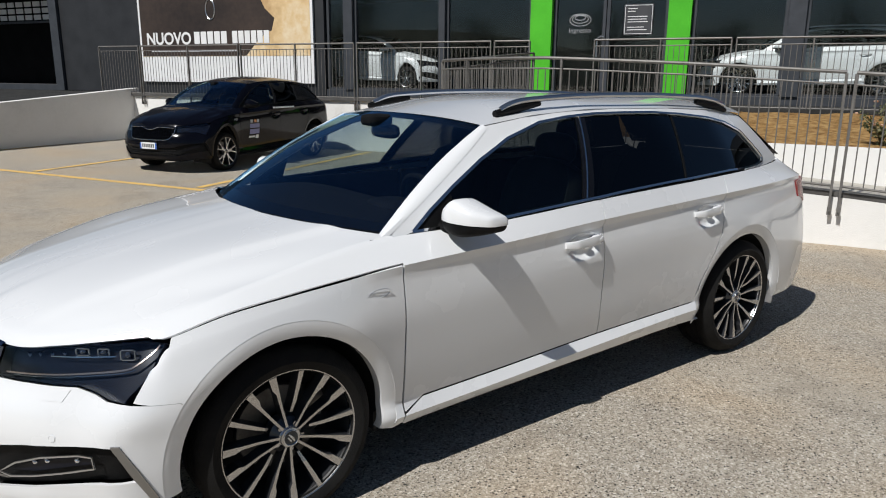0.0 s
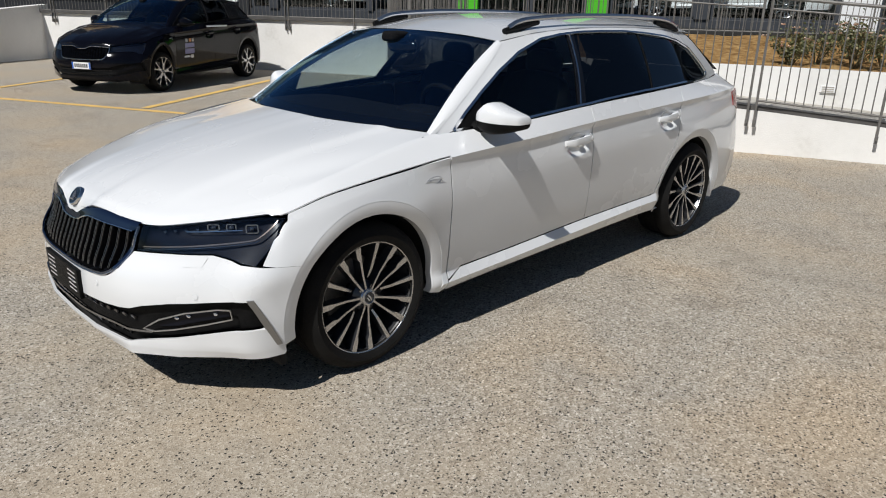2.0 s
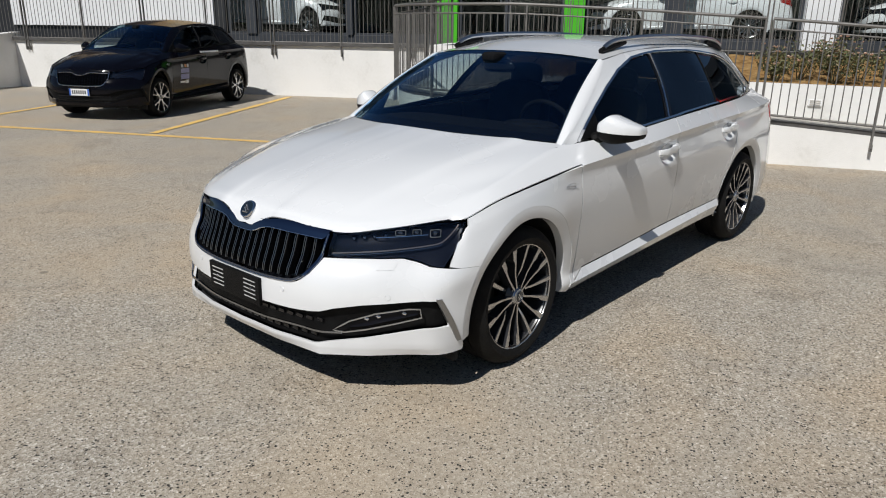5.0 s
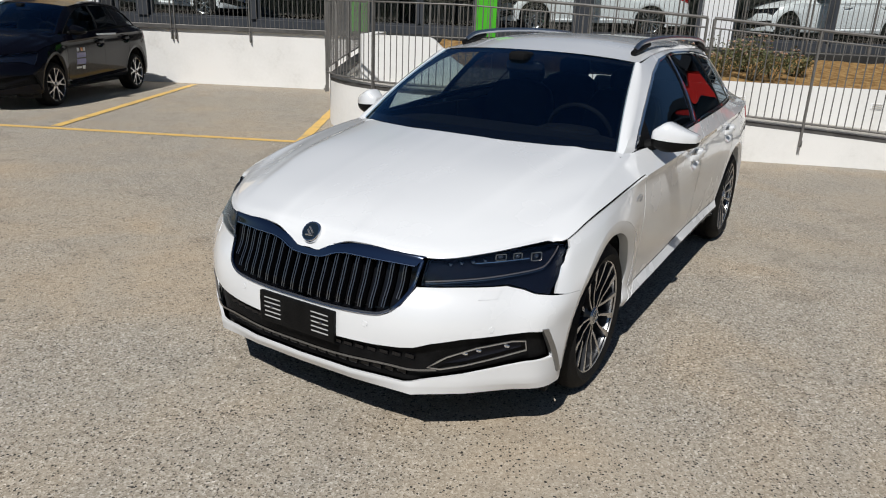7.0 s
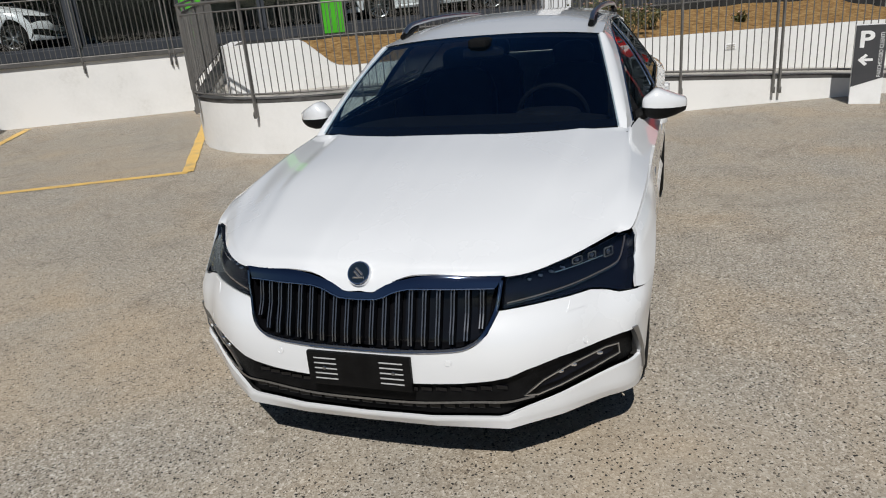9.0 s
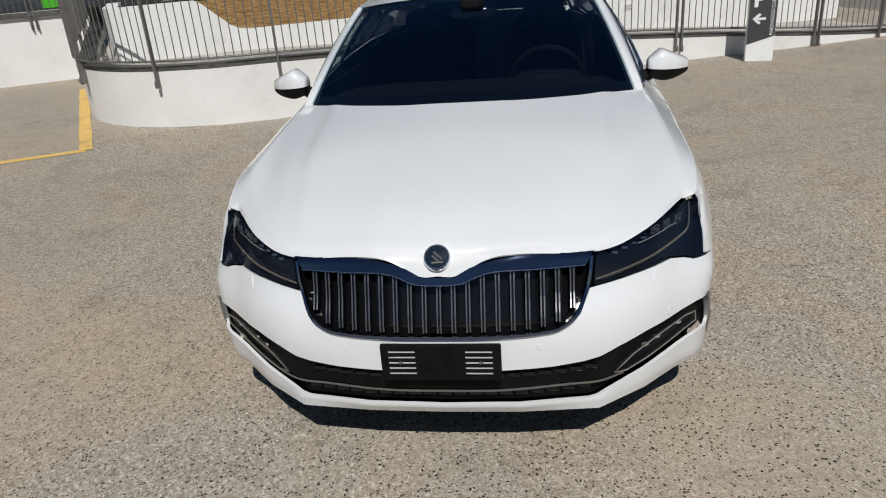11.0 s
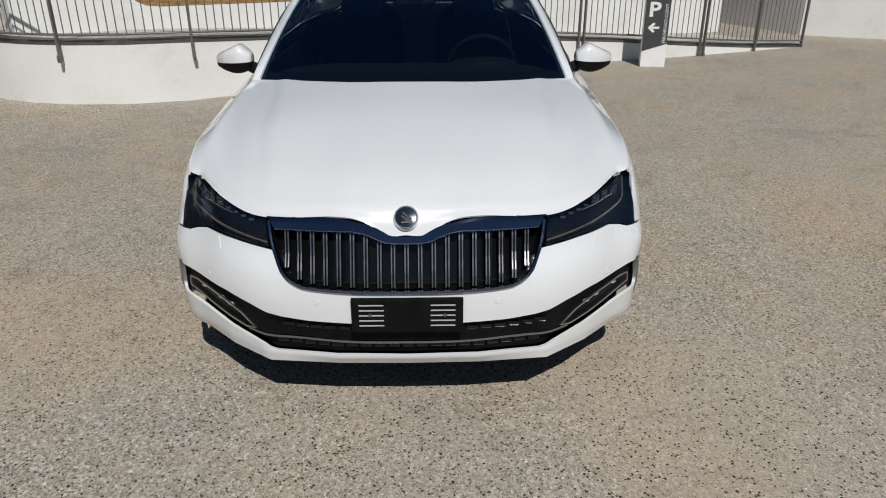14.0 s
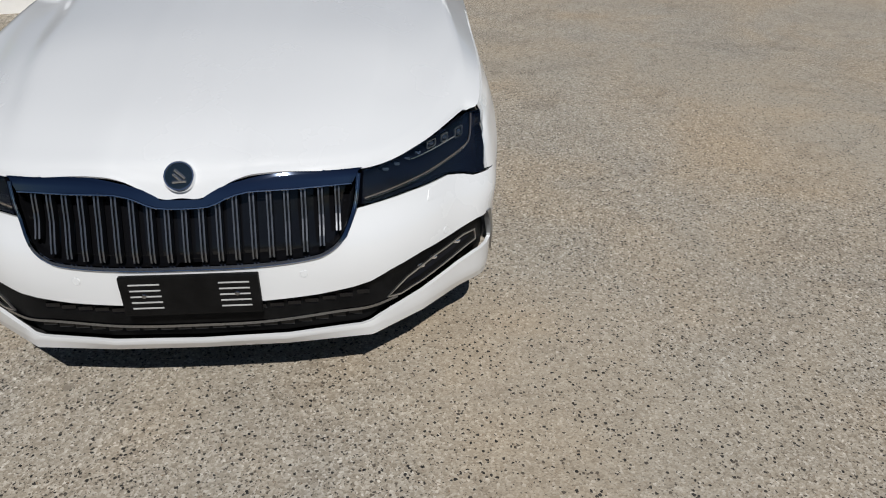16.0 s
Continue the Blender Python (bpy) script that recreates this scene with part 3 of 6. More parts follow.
LINES = np.array([
    body_line((0.910, 0.905, 0.876, 0.755, 0.634, 0.532), (0.226, 0.226, 0.224, 0.225, 0.227, 0.228), (0.89, 0.90, 0.905, 0.90, 0.885, 0.88, 0.88, 0.885, 0.90, 0.88, 0.84), (0.224, 0.216, 0.217, 0.225, 0.240, 0.252, 0.265, 0.28, 0.27, 0.26, 0.26), ((-3.82, 0.74, 0.27), (-3.90, 0.45, 0.27), (-3.91, 0, 0.27))),
    body_line((0.934, 0.928, 0.882, 0.766, 0.654, 0.548), 0.262, (0.90, 0.92, 0.93, 0.92, 0.912, 0.91, 0.91, 0.915, 0.925, 0.90, 0.855), (0.275, 0.28, 0.28, 0.285, 0.285, 0.30, 0.325, 0.35, 0.35, 0.35, 0.35), ((-3.84, 0.76, 0.36), (-3.92, 0.45, 0.36), (-3.93, 0, 0.36))),
    body_line((0.935, 0.925, 0.865, 0.765, 0.665, 0.56), 0.37, (0.905, 0.928, 0.934, 0.92, 0.89, 0.882, 0.882, 0.895, 0.928, 0.905, 0.86), (0.37, 0.37, 0.37, 0.36, 0.335, 0.345, 0.37, 0.39, 0.42, 0.44, 0.44), ((-3.84, 0.765, 0.45), (-3.925, 0.45, 0.45), (-3.935, 0, 0.45))),
    body_line((0.935, 0.925, 0.87, 0.775, 0.668, 0.558), 0.465, (0.91, 0.93, 0.936, 0.926, 0.905, 0.90, 0.90, 0.908, 0.93, 0.905, 0.86), (0.47, 0.47, 0.47, 0.46, 0.45, 0.46, 0.47, 0.49, 0.51, 0.53, 0.54), ((-3.84, 0.765, 0.55), (-3.925, 0.45, 0.55), (-3.935, 0, 0.55))),
    body_line((0.925, 0.915, 0.85, 0.755, 0.645, 0.53), 0.55, (0.90, 0.926, 0.935, 0.928, 0.916, 0.914, 0.914, 0.918, 0.93, 0.90, 0.855), (0.555, 0.56, 0.57, 0.57, 0.57, 0.58, 0.60, 0.62, 0.63, 0.65, 0.66), ((-3.82, 0.76, 0.66), (-3.90, 0.45, 0.66), (-3.91, 0, 0.66))),
    body_line((0.895, 0.885, 0.80, 0.71, 0.60, 0.495), 0.625, (0.88, 0.908, 0.922, 0.925, 0.924, 0.925, 0.926, 0.925, 0.92, 0.885, 0.84), (0.63, 0.66, 0.69, 0.70, 0.71, 0.74, 0.77, 0.80, 0.81, 0.82, 0.83), ((-3.79, 0.745, 0.80), (-3.86, 0.45, 0.80), (-3.87, 0, 0.80))),
    body_line((0.88, 0.862, 0.785, 0.675, 0.545, 0.43), (0.66, 0.69, 0.68, 0.70, 0.705, 0.705), (0.872, 0.908, 0.922, 0.922, 0.913, 0.912, 0.913, 0.908, 0.894, 0.858, 0.815), (0.748, 0.786, 0.817, 0.841, 0.860, 0.880, 0.912, 0.936, 0.948, 0.958, 0.962), ((-3.75, 0.73, 0.96), (-3.82, 0.45, 0.96), (-3.83, 0, 0.96))),
    body_line((0.866, 0.838, 0.766, 0.64, 0.50, 0.385), (0.70, 0.744, 0.733, 0.752, 0.765, 0.772), (0.862, 0.893, 0.912, 0.922, 0.927, 0.926, 0.927, 0.920, 0.902, 0.862, 0.81), (0.786, 0.832, 0.856, 0.878, 0.898, 0.920, 0.950, 0.972, 0.983, 0.992, 0.998), ((-3.72, 0.71, 0.985), (-3.80, 0.45, 0.985), (-3.81, 0, 0.985))),
    body_line((0.86, 0.83, 0.755, 0.63, 0.49, 0.375), (0.715, 0.755, 0.742, 0.76, 0.775, 0.785), (0.845, 0.835, 0.825, 0.81, 0.805, 0.862, 0.882, 0.868, 0.812, 0.716, 0.640), (0.806, 0.868, 0.912, 0.958, 0.986, 1.001, 1.037, 1.06, 1.067, 1.067, 1.075), ((-3.66, 0.59, 1.10), (-3.74, 0.40, 1.10), (-3.75, 0, 1.10))),
])
LINES[8, 5] = (0.418, 0.812, 0.780)
LINES[7, 5] = (0.408, 0.827, 0.774)
LINES[6, 5, 1] += 0.014
LINES[1:6, 7:10, 1] += 0.012
LINES[1:6, 14, 1] += 0.008
LINES[4, 5:8, 1] += 0.012
LINES[5, 5:10, 1] += (0.022, 0.054, 0.044, 0.026, 0.010)
LINES[6, 6:11, 1] = (0.897, 0.924, 0.926, 0.919, 0.910)
LINES[7, 6:11, 1] = (0.872, 0.897, 0.906, 0.910, 0.916)
LINES[8, 6:8, 1] = (0.822, 0.828)
LINES[2:5, 6, 1] += 0.006
LINES[0:5, 5, 1] += 0.030
LINES[0:5, 6, 1] += 0.024
LINES[0:5, 7, 1] += 0.010
LINES[..., 0] = np.where(LINES[..., 0] < -3.0, -3.0 + (LINES[..., 0] + 3.0) * 0.935, LINES[..., 0])
TOP = len(LINES) - 1
LAST = LINES.shape[1] - 1
CREASES = (1, 2, 6, 7)


def along(w):
    """All lines at station w: (lines, 3)."""
    k = min(max(int(w), 0), LAST - 1)
    f = w - k
    b, c = LINES[:, k], LINES[:, k + 1]
    a = LINES[:, k - 1] if k else LINES[:, 1] * (1, -1, 1)
    d = LINES[:, k + 2] if k + 2 <= LAST else LINES[:, LAST - 1] * (1, -1, 1)
    p = 0.5 * (2 * b + (c - a) * f + (2 * a - 5 * b + 4 * c - d) * f * f + (3 * b - a - 3 * c + d) * f ** 3)
    if k < 4:  # the lip is folded at station 2
        p[:2] = b[:2] * (1 - f) + c[:2] * f
    return p


def skin(w, q):
    """The body's skin at station w and line q (both may lie between)."""
    p = along(w)
    k = min(max(int(q), 0), TOP - 1)
    f = q - k
    b, c = p[k], p[k + 1]
    a = p[k - 1] if k and k not in CREASES else 2 * b - c
    d = p[k + 2] if k + 2 <= TOP and k + 1 not in CREASES else 2 * c - b
    return 0.5 * (2 * b + (c - a) * f + (2 * a - 5 * b + 4 * c - d) * f * f + (3 * b - a - 3 * c + d) * f ** 3)


DENSE_W = np.linspace(0, LAST, LAST * 10 + 1)
DENSE_Q = np.linspace(0, TOP, TOP * 10 + 1)
DENSE = np.array([[skin(w, q) for q in DENSE_Q] for w in DENSE_W])


def chart(kind, a, z):
    """Station and line of a point given in front view ('f': y, z) or side view ('s': x, z)."""
    lo, hi, axis = {"f": (0, 61, 1), "s": (58, 165, 0), "r": (160, LAST * 10 + 1, 1)}[kind]
    grid = DENSE[lo:hi]
    d = (grid[..., axis] - a) ** 2 + (grid[..., 2] - z) ** 2
    i, j = np.unravel_index(np.argmin(d), d.shape)
    w, q = DENSE_W[lo + i], DENSE_Q[j]
    for _ in range(6):
        p = skin(w, q)
        e = 1e-3
        dw = (skin(min(w + e, LAST), q) - p)[[axis, 2]] / e
        dq = (skin(w, q + e) - p)[[axis, 2]] / e
        jac = np.array([dw, dq]).T
        if abs(np.linalg.det(jac)) < 1e-7:
            break
        step = np.linalg.solve(jac, np.array([a, z]) - p[[axis, 2]])
        w, q = float(np.clip(w + np.clip(step[0], -0.3, 0.3), 0, LAST)), float(np.clip(q + np.clip(step[1], -0.5, 0.5), 0, TOP))
    return (0.0 if kind == "f" and a == 0 else w), q


def cut_polygon(outline, us, vs):
    """A flat polygon cut along grid lines, as a bmesh in the chart's plane."""
    bm = bmesh.new()
    bm.faces.new([bm.verts.new((x, y, 0)) for x, y in outline])
    lo = np.min(outline, axis=0), np.max(outline, axis=0)
    for value, nrm, axis in [(u, (1, 0, 0), 0) for u in us] + [(v, (0, 1, 0), 1) for v in vs]:
        if lo[0][axis] + 1e-4 < value < lo[1][axis] - 1e-4:
            co = (value, 0, 0) if axis == 0 else (0, value, 0)
            bmesh.ops.bisect_plane(bm, geom=bm.verts[:] + bm.edges[:] + bm.faces[:], dist=1e-5, plane_co=co, plane_no=nrm)
    big = [f for f in bm.faces if len(f.verts) > 4]
    bmesh.ops.triangulate(bm, faces=big)
    return bm


def dense_outline(pts, step):
    out = []
    for (x0, y0), (x1, y1) in zip(pts, pts[1:] + pts[:1]):
        n = max(1, int(math.hypot(x1 - x0, y1 - y0) / step))
        out += [(x0 + (x1 - x0) * i / n, y0 + (y1 - y0) * i / n) for i in range(n)]
    return out


def lip(bm, depth):
    """Turns the rim of a panel inwards, as a folded sheet edge."""
    bm.normal_update()
    rim = [e for e in bm.edges if len(e.link_faces) == 1 and max(abs(v.co.y) for v in e.verts) > 1e-3]
    nrm = {v: v.normal.copy() for e in rim for v in e.verts}
    r = bmesh.ops.extrude_edge_only(bm, edges=rim)
    made = [g for g in r["geom"] if isinstance(g, bmesh.types.BMVert)]
    src = {tuple(round(c, 6) for c in v.co): n for v, n in nrm.items()}
    for v in made:
        v.co -= src.get(tuple(round(c, 6) for c in v.co), Vector((0, 0, 0))) * depth


def orient(bm, centre=(-1.4, 0, 0.55)):
    bm.normal_update()
    c = Vector(centre)
    bad = [f for f in bm.faces if f.normal.dot(f.calc_center_median() - c) < 0]
    bmesh.ops.reverse_faces(bm, faces=bad)


def skin_panel(outline, raise_by=0.0, depth=0.012, step=0.03, sub=0.25):
    """A body panel on the skin from points ('f', y, z), ('s', x, z) or ('r', y, z)."""
    pts = []
    for i, p in enumerate(outline):
        nx = outline[(i + 1) % len(outline)]
        if p[0] == "w":
            pts.append((p[1], p[2]))
            continue
        n = max(1, int(math.hypot(nx[1] - p[1], nx[2] - p[2]) / step)) if nx[0] == p[0] else 1
        pts += [chart(p[0], p[1] + (nx[1] - p[1]) * k / n, p[2] + (nx[2] - p[2]) * k / n) for k in range(n)]
    clean = [pts[0]]
    for p in pts[1:]:
        if math.hypot(p[0] - clean[-1][0], p[1] - clean[-1][1]) > 4e-3:
            clean.append(p)
    bm = cut_polygon(clean, np.arange(0, LAST, sub), np.arange(0, TOP + 0.01, 0.25))
    for v in bm.verts:
        v.co = Vector(skin(min(max(v.co.x, 0), LAST), min(max(v.co.y, 0), TOP)))
    orient(bm)
    if raise_by:
        bm.normal_update()
        for v, n in [(v, v.normal.copy()) for v in bm.verts]:
            v.co += n * raise_by
    if depth:
        lip(bm, depth)
    return bm


def joined(*bms):
    out = bmesh.new()
    for b in bms:
        me = bpy.data.meshes.new("tmp")
        b.to_mesh(me)
        b.free()
        out.from_mesh(me)
        bpy.data.meshes.remove(me)
    return out


def mirrored(bm):
    """A copy on the car's other side."""
    c = bm.copy()
    for v in c.verts:
        v.co.y = -v.co.y
    bmesh.ops.reverse_faces(c, faces=c.faces[:])
    return c


def both(bm):
    c = mirrored(bm)
    out = joined(bm, c)
    bmesh.ops.remove_doubles(out, verts=out.verts[:], dist=0.0006)
    return out


def arc(cx, cz, r, a0, a1, n=18, chart_name="s"):
    return [(chart_name, cx + r * math.cos(radians(a0 + (a1 - a0) * i / n)), cz + r * math.sin(radians(a0 + (a1 - a0) * i / n))) for i in range(n + 1)]


# ---- upper body ----
BELT = np.array([(-0.2, 0.74, 0.96), (-0.5, 0.80, 0.986), (-1.0, 0.862, 1.001), (-1.6, 0.882, 1.037), (-2.3, 0.868, 1.06), (-2.84, 0.812, 1.067), (-3.3, 0.712, 1.067), (-3.7, 0.60, 1.078)])
ROOF_EDGE = np.array([(-3.66, 0.45, 1.335), (-3.3, 0.505, 1.375), (-2.9, 0.557, 1.405), (-2.47, 0.58, 1.422), (-1.81, 0.588, 1.43), (-1.4, 0.612, 1.41), (-1.09, 0.622, 1.372), (-0.80, 0.683, 1.20), (-0.473, 0.757, 0.996)])


def cant(x, z):
    """Half width of the glasshouse side at x, z."""
    yb = np.interp(-x, -BELT[:, 0], BELT[:, 1])
    zb = np.interp(-x, -BELT[:, 0], BELT[:, 2])
    dz = max(z - zb, 0)
    full = min(max((x + 1.8) / 0.65, 0.0), 1.0) * min(dz / 0.35, 1.0)
    return float(yb - 0.60 * dz - 0.45 * dz * dz + 0.045 * full)


def side_panel(outline, raise_by=0.0, depth=0.012, step=0.04):
    bm = cut_polygon(dense_outline(outline, step), np.arange(-4, 0.5, 0.09), np.arange(0.9, 1.6, 0.05))
    for v in bm.verts:
        v.co = Vector((v.co.x, cant(v.co.x, v.co.y), v.co.y))
    orient(bm)
    bm.normal_update()
    if raise_by:
        for v, n in [(v, v.normal.copy()) for v in bm.verts]:
            v.co += n * raise_by
    if depth:
        lip(bm, depth)
    return bm


def grid_mesh(pts):
    """Quads through an array (rows, columns, 3)."""
    bm = bmesh.new()
    vs = [[bm.verts.new(p) for p in row] for row in pts]
    for a, b in zip(vs, vs[1:]):
        for k in range(len(a) - 1):
            bm.faces.new((a[k], a[k + 1], b[k + 1], b[k]))
    return bm


def screen_point(s, t):
    """Windscreen: s from -1 to 1 across, t from 0 at the cowl to 1 at the roof."""
    bulge = 0.045 * math.sin(math.pi * t)
    xe, ye, ze = -0.473 - 0.617 * t, 0.757 - 0.152 * t, 0.996 + 0.376 * t
    xc, zc = -0.20 - 0.83 * t, 1.022 + 0.383 * t
    k = abs(s) ** 2.2
    z = zc + (ze - zc) * k + bulge * (1 - 0.5 * k)
    return (xc + (xe - xc) * k + 0.3 * bulge, s * ye, z)


def roof_point(s, t):
    x = -1.03 - 2.41 * t
    e = ROOF_EDGE[::-1]
    xe = -1.09 - 2.25 * t
    ye, ze = (np.interp(-xe, -e[:, 0], e[:, k]) for k in (1, 2))
    k = abs(s) ** 2.2
    return (x + (xe - x) * k, s * ye, ze + (0.034 + 0.032 * min(1, t * 5)) * (1 - abs(s) ** 2.6))


HOOD = [
    [(0.866, 0, 0.703), (0.842, 0, 0.752), (0.79, 0, 0.80), (0.60, 0, 0.873), (0.2, 0, 0.962), (-0.19, 0, 1.025)],
    [(0.866, 0.06, 0.704), (0.842, 0.06, 0.752), (0.79, 0.06, 0.80), (0.60, 0.06, 0.873), (0.2, 0.06, 0.962), (-0.19, 0.06, 1.025)],
    [(0.850, 0.155, 0.750), (0.832, 0.155, 0.768), (0.785, 0.155, 0.80), (0.595, 0.155, 0.871), (0.2, 0.155, 0.960), (-0.2, 0.155, 1.023)],
    [(0.838, 0.25, 0.762), (0.822, 0.25, 0.772), (0.775, 0.25, 0.80), (0.59, 0.25, 0.866), (0.2, 0.25, 0.956), (-0.21, 0.25, 1.02)],
    [(0.766, 0.50, 0.736), (0.75, 0.50, 0.757), (0.70, 0.50, 0.785), (0.53, 0.50, 0.850), (0.18, 0.50, 0.942), (-0.28, 0.50, 1.010)],
    [(0.64, 0.66, 0.755), (0.61, 0.66, 0.772), (0.56, 0.66, 0.796), (0.42, 0.66, 0.845), (0.12, 0.66, 0.926), (-0.36, 0.64, 1.004)],
]


# ---- car builder ----
HOOD_ROWS = 41
HOOD_EDGE = [skin(5 + 4.98 * i / (HOOD_ROWS - 1), TOP) for i in range(HOOD_ROWS)]


def hood_ridge(p):
    """The two raised ridges that run from the screen's corners to the grille's."""
    x, y, z = p
    d = abs(y) - float(np.interp(x, (-0.35, 0.3, 0.72), (0.60, 0.55, 0.475)))
    fade = min(max((0.76 - x) / 0.25, 0.0), 1.0) * min(max((0.76 - abs(y)) / 0.06, 0.0), 1.0)
    return (x, y, z + 0.007 * fade * max(0.0, 1 - (-d / 0.30 if d < 0 else d / 0.05)))


def hood_mesh():
    longs = [spline(c, HOOD_ROWS) for c in HOOD] + [np.array(HOOD_EDGE)]
    full = [p * (1, -1, 1) for p in longs[:0:-1]] + longs
    rows = [spline([c[i] for c in full], 121) for i in range(HOOD_ROWS)]
    main = grid_mesh([[hood_ridge(p) for p in row] for row in rows])
    band = skin_patch(5.0, 9.98, 7.09, TOP, HOOD_ROWS - 1, 5)
    out = joined(main, mirrored(band), band)
    bmesh.ops.remove_doubles(out, verts=out.verts[:], dist=0.002)
    orient(out)
    lip(out, 0.007)
    return out


def skin_patch(w0, w1, q0, q1, nw, nq):
    bm = grid_mesh([[skin(w0 + (w1 - w0) * i / nw, q0 + (q1 - q0) * j / nq) for j in range(nq + 1)] for i in range(nw + 1)])
    orient(bm)
    return bm


def at_x(x):
    return 6 + float(np.interp(-x, [-s for s in SX], range(len(SX))))


def side_q(pts, per=0.05):
    """Points (x, line) on the side as chart points."""
    out = []
    for (x0, q0), (x1, q1) in zip(pts, pts[1:]):
        n = max(1, int(max(abs(x1 - x0) / per, abs(q1 - q0) / 0.25)))
        out += [("w", at_x(x0 + (x1 - x0) * i / n), q0 + (q1 - q0) * i / n) for i in range(n)]
    return out + [("w", at_x(pts[-1][0]), pts[-1][1])]


def panel(outline, **k):
    return skin_panel(outline, **k)


def f(*pts):
    return [("f", y, z) for y, z in pts]


def s(*pts):
    return [("s", x, z) for x, z in pts]


def ribbon(points, normal_of, width, thick, closed=False):
    """A flat strip along points, as a thin solid."""
    bm = bmesh.new()
    rows = []
    n = len(points)
    for i, p in enumerate(points):
        p = Vector(p)
        a, b = Vector(points[i - 1 if i or closed else 0]), Vector(points[(i + 1) % n if i < n - 1 or closed else n - 1])
        d = (b - a).normalized()
        nn = Vector(normal_of(p)).normalized()
        sd = d.cross(nn).normalized() * width / 2
        up = nn * thick
        rows.append([bm.verts.new(p + sd), bm.verts.new(p + sd * 0.8 + up), bm.verts.new(p - sd * 0.8 + up), bm.verts.new(p - sd)])
    for i in range(n if closed else n - 1):
        a, b = rows[i], rows[(i + 1) % n]
        for k in range(3):
            bm.faces.new((a[k], b[k], b[k + 1], a[k + 1]))
    if not closed:
        bm.faces.new(rows[0])
        bm.faces.new(rows[-1][::-1])
    bmesh.ops.recalc_face_normals(bm, faces=bm.faces)
    return bm


LAMP = f((0.492, 0.731), (0.58, 0.744), (0.668, 0.754), (0.78, 0.769), (0.83, 0.771)) + s((0.382, 0.772), (0.388, 0.760), (0.409, 0.727), (0.452, 0.669), (0.512, 0.613), (0.517, 0.608)) + f((0.835, 0.614), (0.80, 0.629), (0.748, 0.645), (0.625, 0.642), (0.484, 0.634))
GRILLE = f((0, 0.69), (0.055, 0.691), (0.10, 0.716), (0.156, 0.741), (0.235, 0.75), (0.487, 0.729), (0.466, 0.64), (0.433, 0.569), (0.385, 0.532), (0.32, 0.522), (0, 0.517))
INTAKE_TOP = [(0, 0.400), (0.35, 0.402), (0.45, 0.408), (0.50, 0.415), (0.56, 0.437), (0.66, 0.458), (0.76, 0.468), (0.845, 0.478)]
INTAKE_LOW = [(0, 0.272), (0.25, 0.274), (0.47, 0.272), (0.53, 0.285), (0.66, 0.308), (0.75, 0.328), (0.845, 0.352)]
DLO_LOW = [(-0.585, 0.990), (-0.75, 0.997), (-1.0, 1.007), (-1.36, 1.030), (-1.74, 1.052), (-2.2, 1.070), (-2.77, 1.079), (-3.0, 1.075), (-3.18, 1.077), (-3.28, 1.088), (-3.325, 1.108)]
DLO_TOP = [(-3.325, 1.108), (-3.31, 1.132), (-3.262, 1.187), (-3.18, 1.273), (-3.02, 1.328), (-2.81, 1.362), (-2.53, 1.387), (-2.276, 1.402), (-2.045, 1.405), (-1.826, 1.404), (-1.605, 1.394), (-1.415, 1.375), (-1.18, 1.315), (-0.99, 1.236), (-0.82, 1.144), (-0.685, 1.062), (-0.585, 0.990)]


def on_cant(x, z, out=0.0):
    e = 0.01
    y = cant(x, z)
    nrm = Vector((-(cant(x + e, z) - y) / e, 1, -(cant(x, z + e) - y) / e)).normalized()
    return Vector((x, y, z)) + nrm * out, nrm


def window_trim(pts, width, out, close=False):
    dense = dense_outline(pts, 0.05) if close else [p for a, b in zip(pts, pts[1:]) for p in dense_outline([a, b], 0.05)[:max(1, int(math.hypot(b[0] - a[0], b[1] - a[1]) / 0.05))]] + [pts[-1]]
    p3 = [on_cant(x, z, out)[0] for x, z in dense]
    return ribbon(p3, lambda p: on_cant(p.x, p.z)[1], width, 0.006, close)


def blob(cx, cy, cz, rx, ry, rz, power=2.6, seg=20, shape=None):
    """A rounded box (superellipsoid), shaped further by a function."""
    bm = bmesh.new()
    bmesh.ops.create_uvsphere(bm, u_segments=seg, v_segments=seg // 2 + 2, radius=1)
    for v in bm.verts:
        c = v.co
        k = (abs(c.x) ** power + abs(c.y) ** power + abs(c.z) ** power) ** (-1 / power)
        p = Vector((c.x * k, c.y * k, c.z * k))
        if shape:
            p = shape(p)
        v.co = Vector((cx + p.x * rx, cy + p.y * ry, cz + p.z * rz))
    return bm


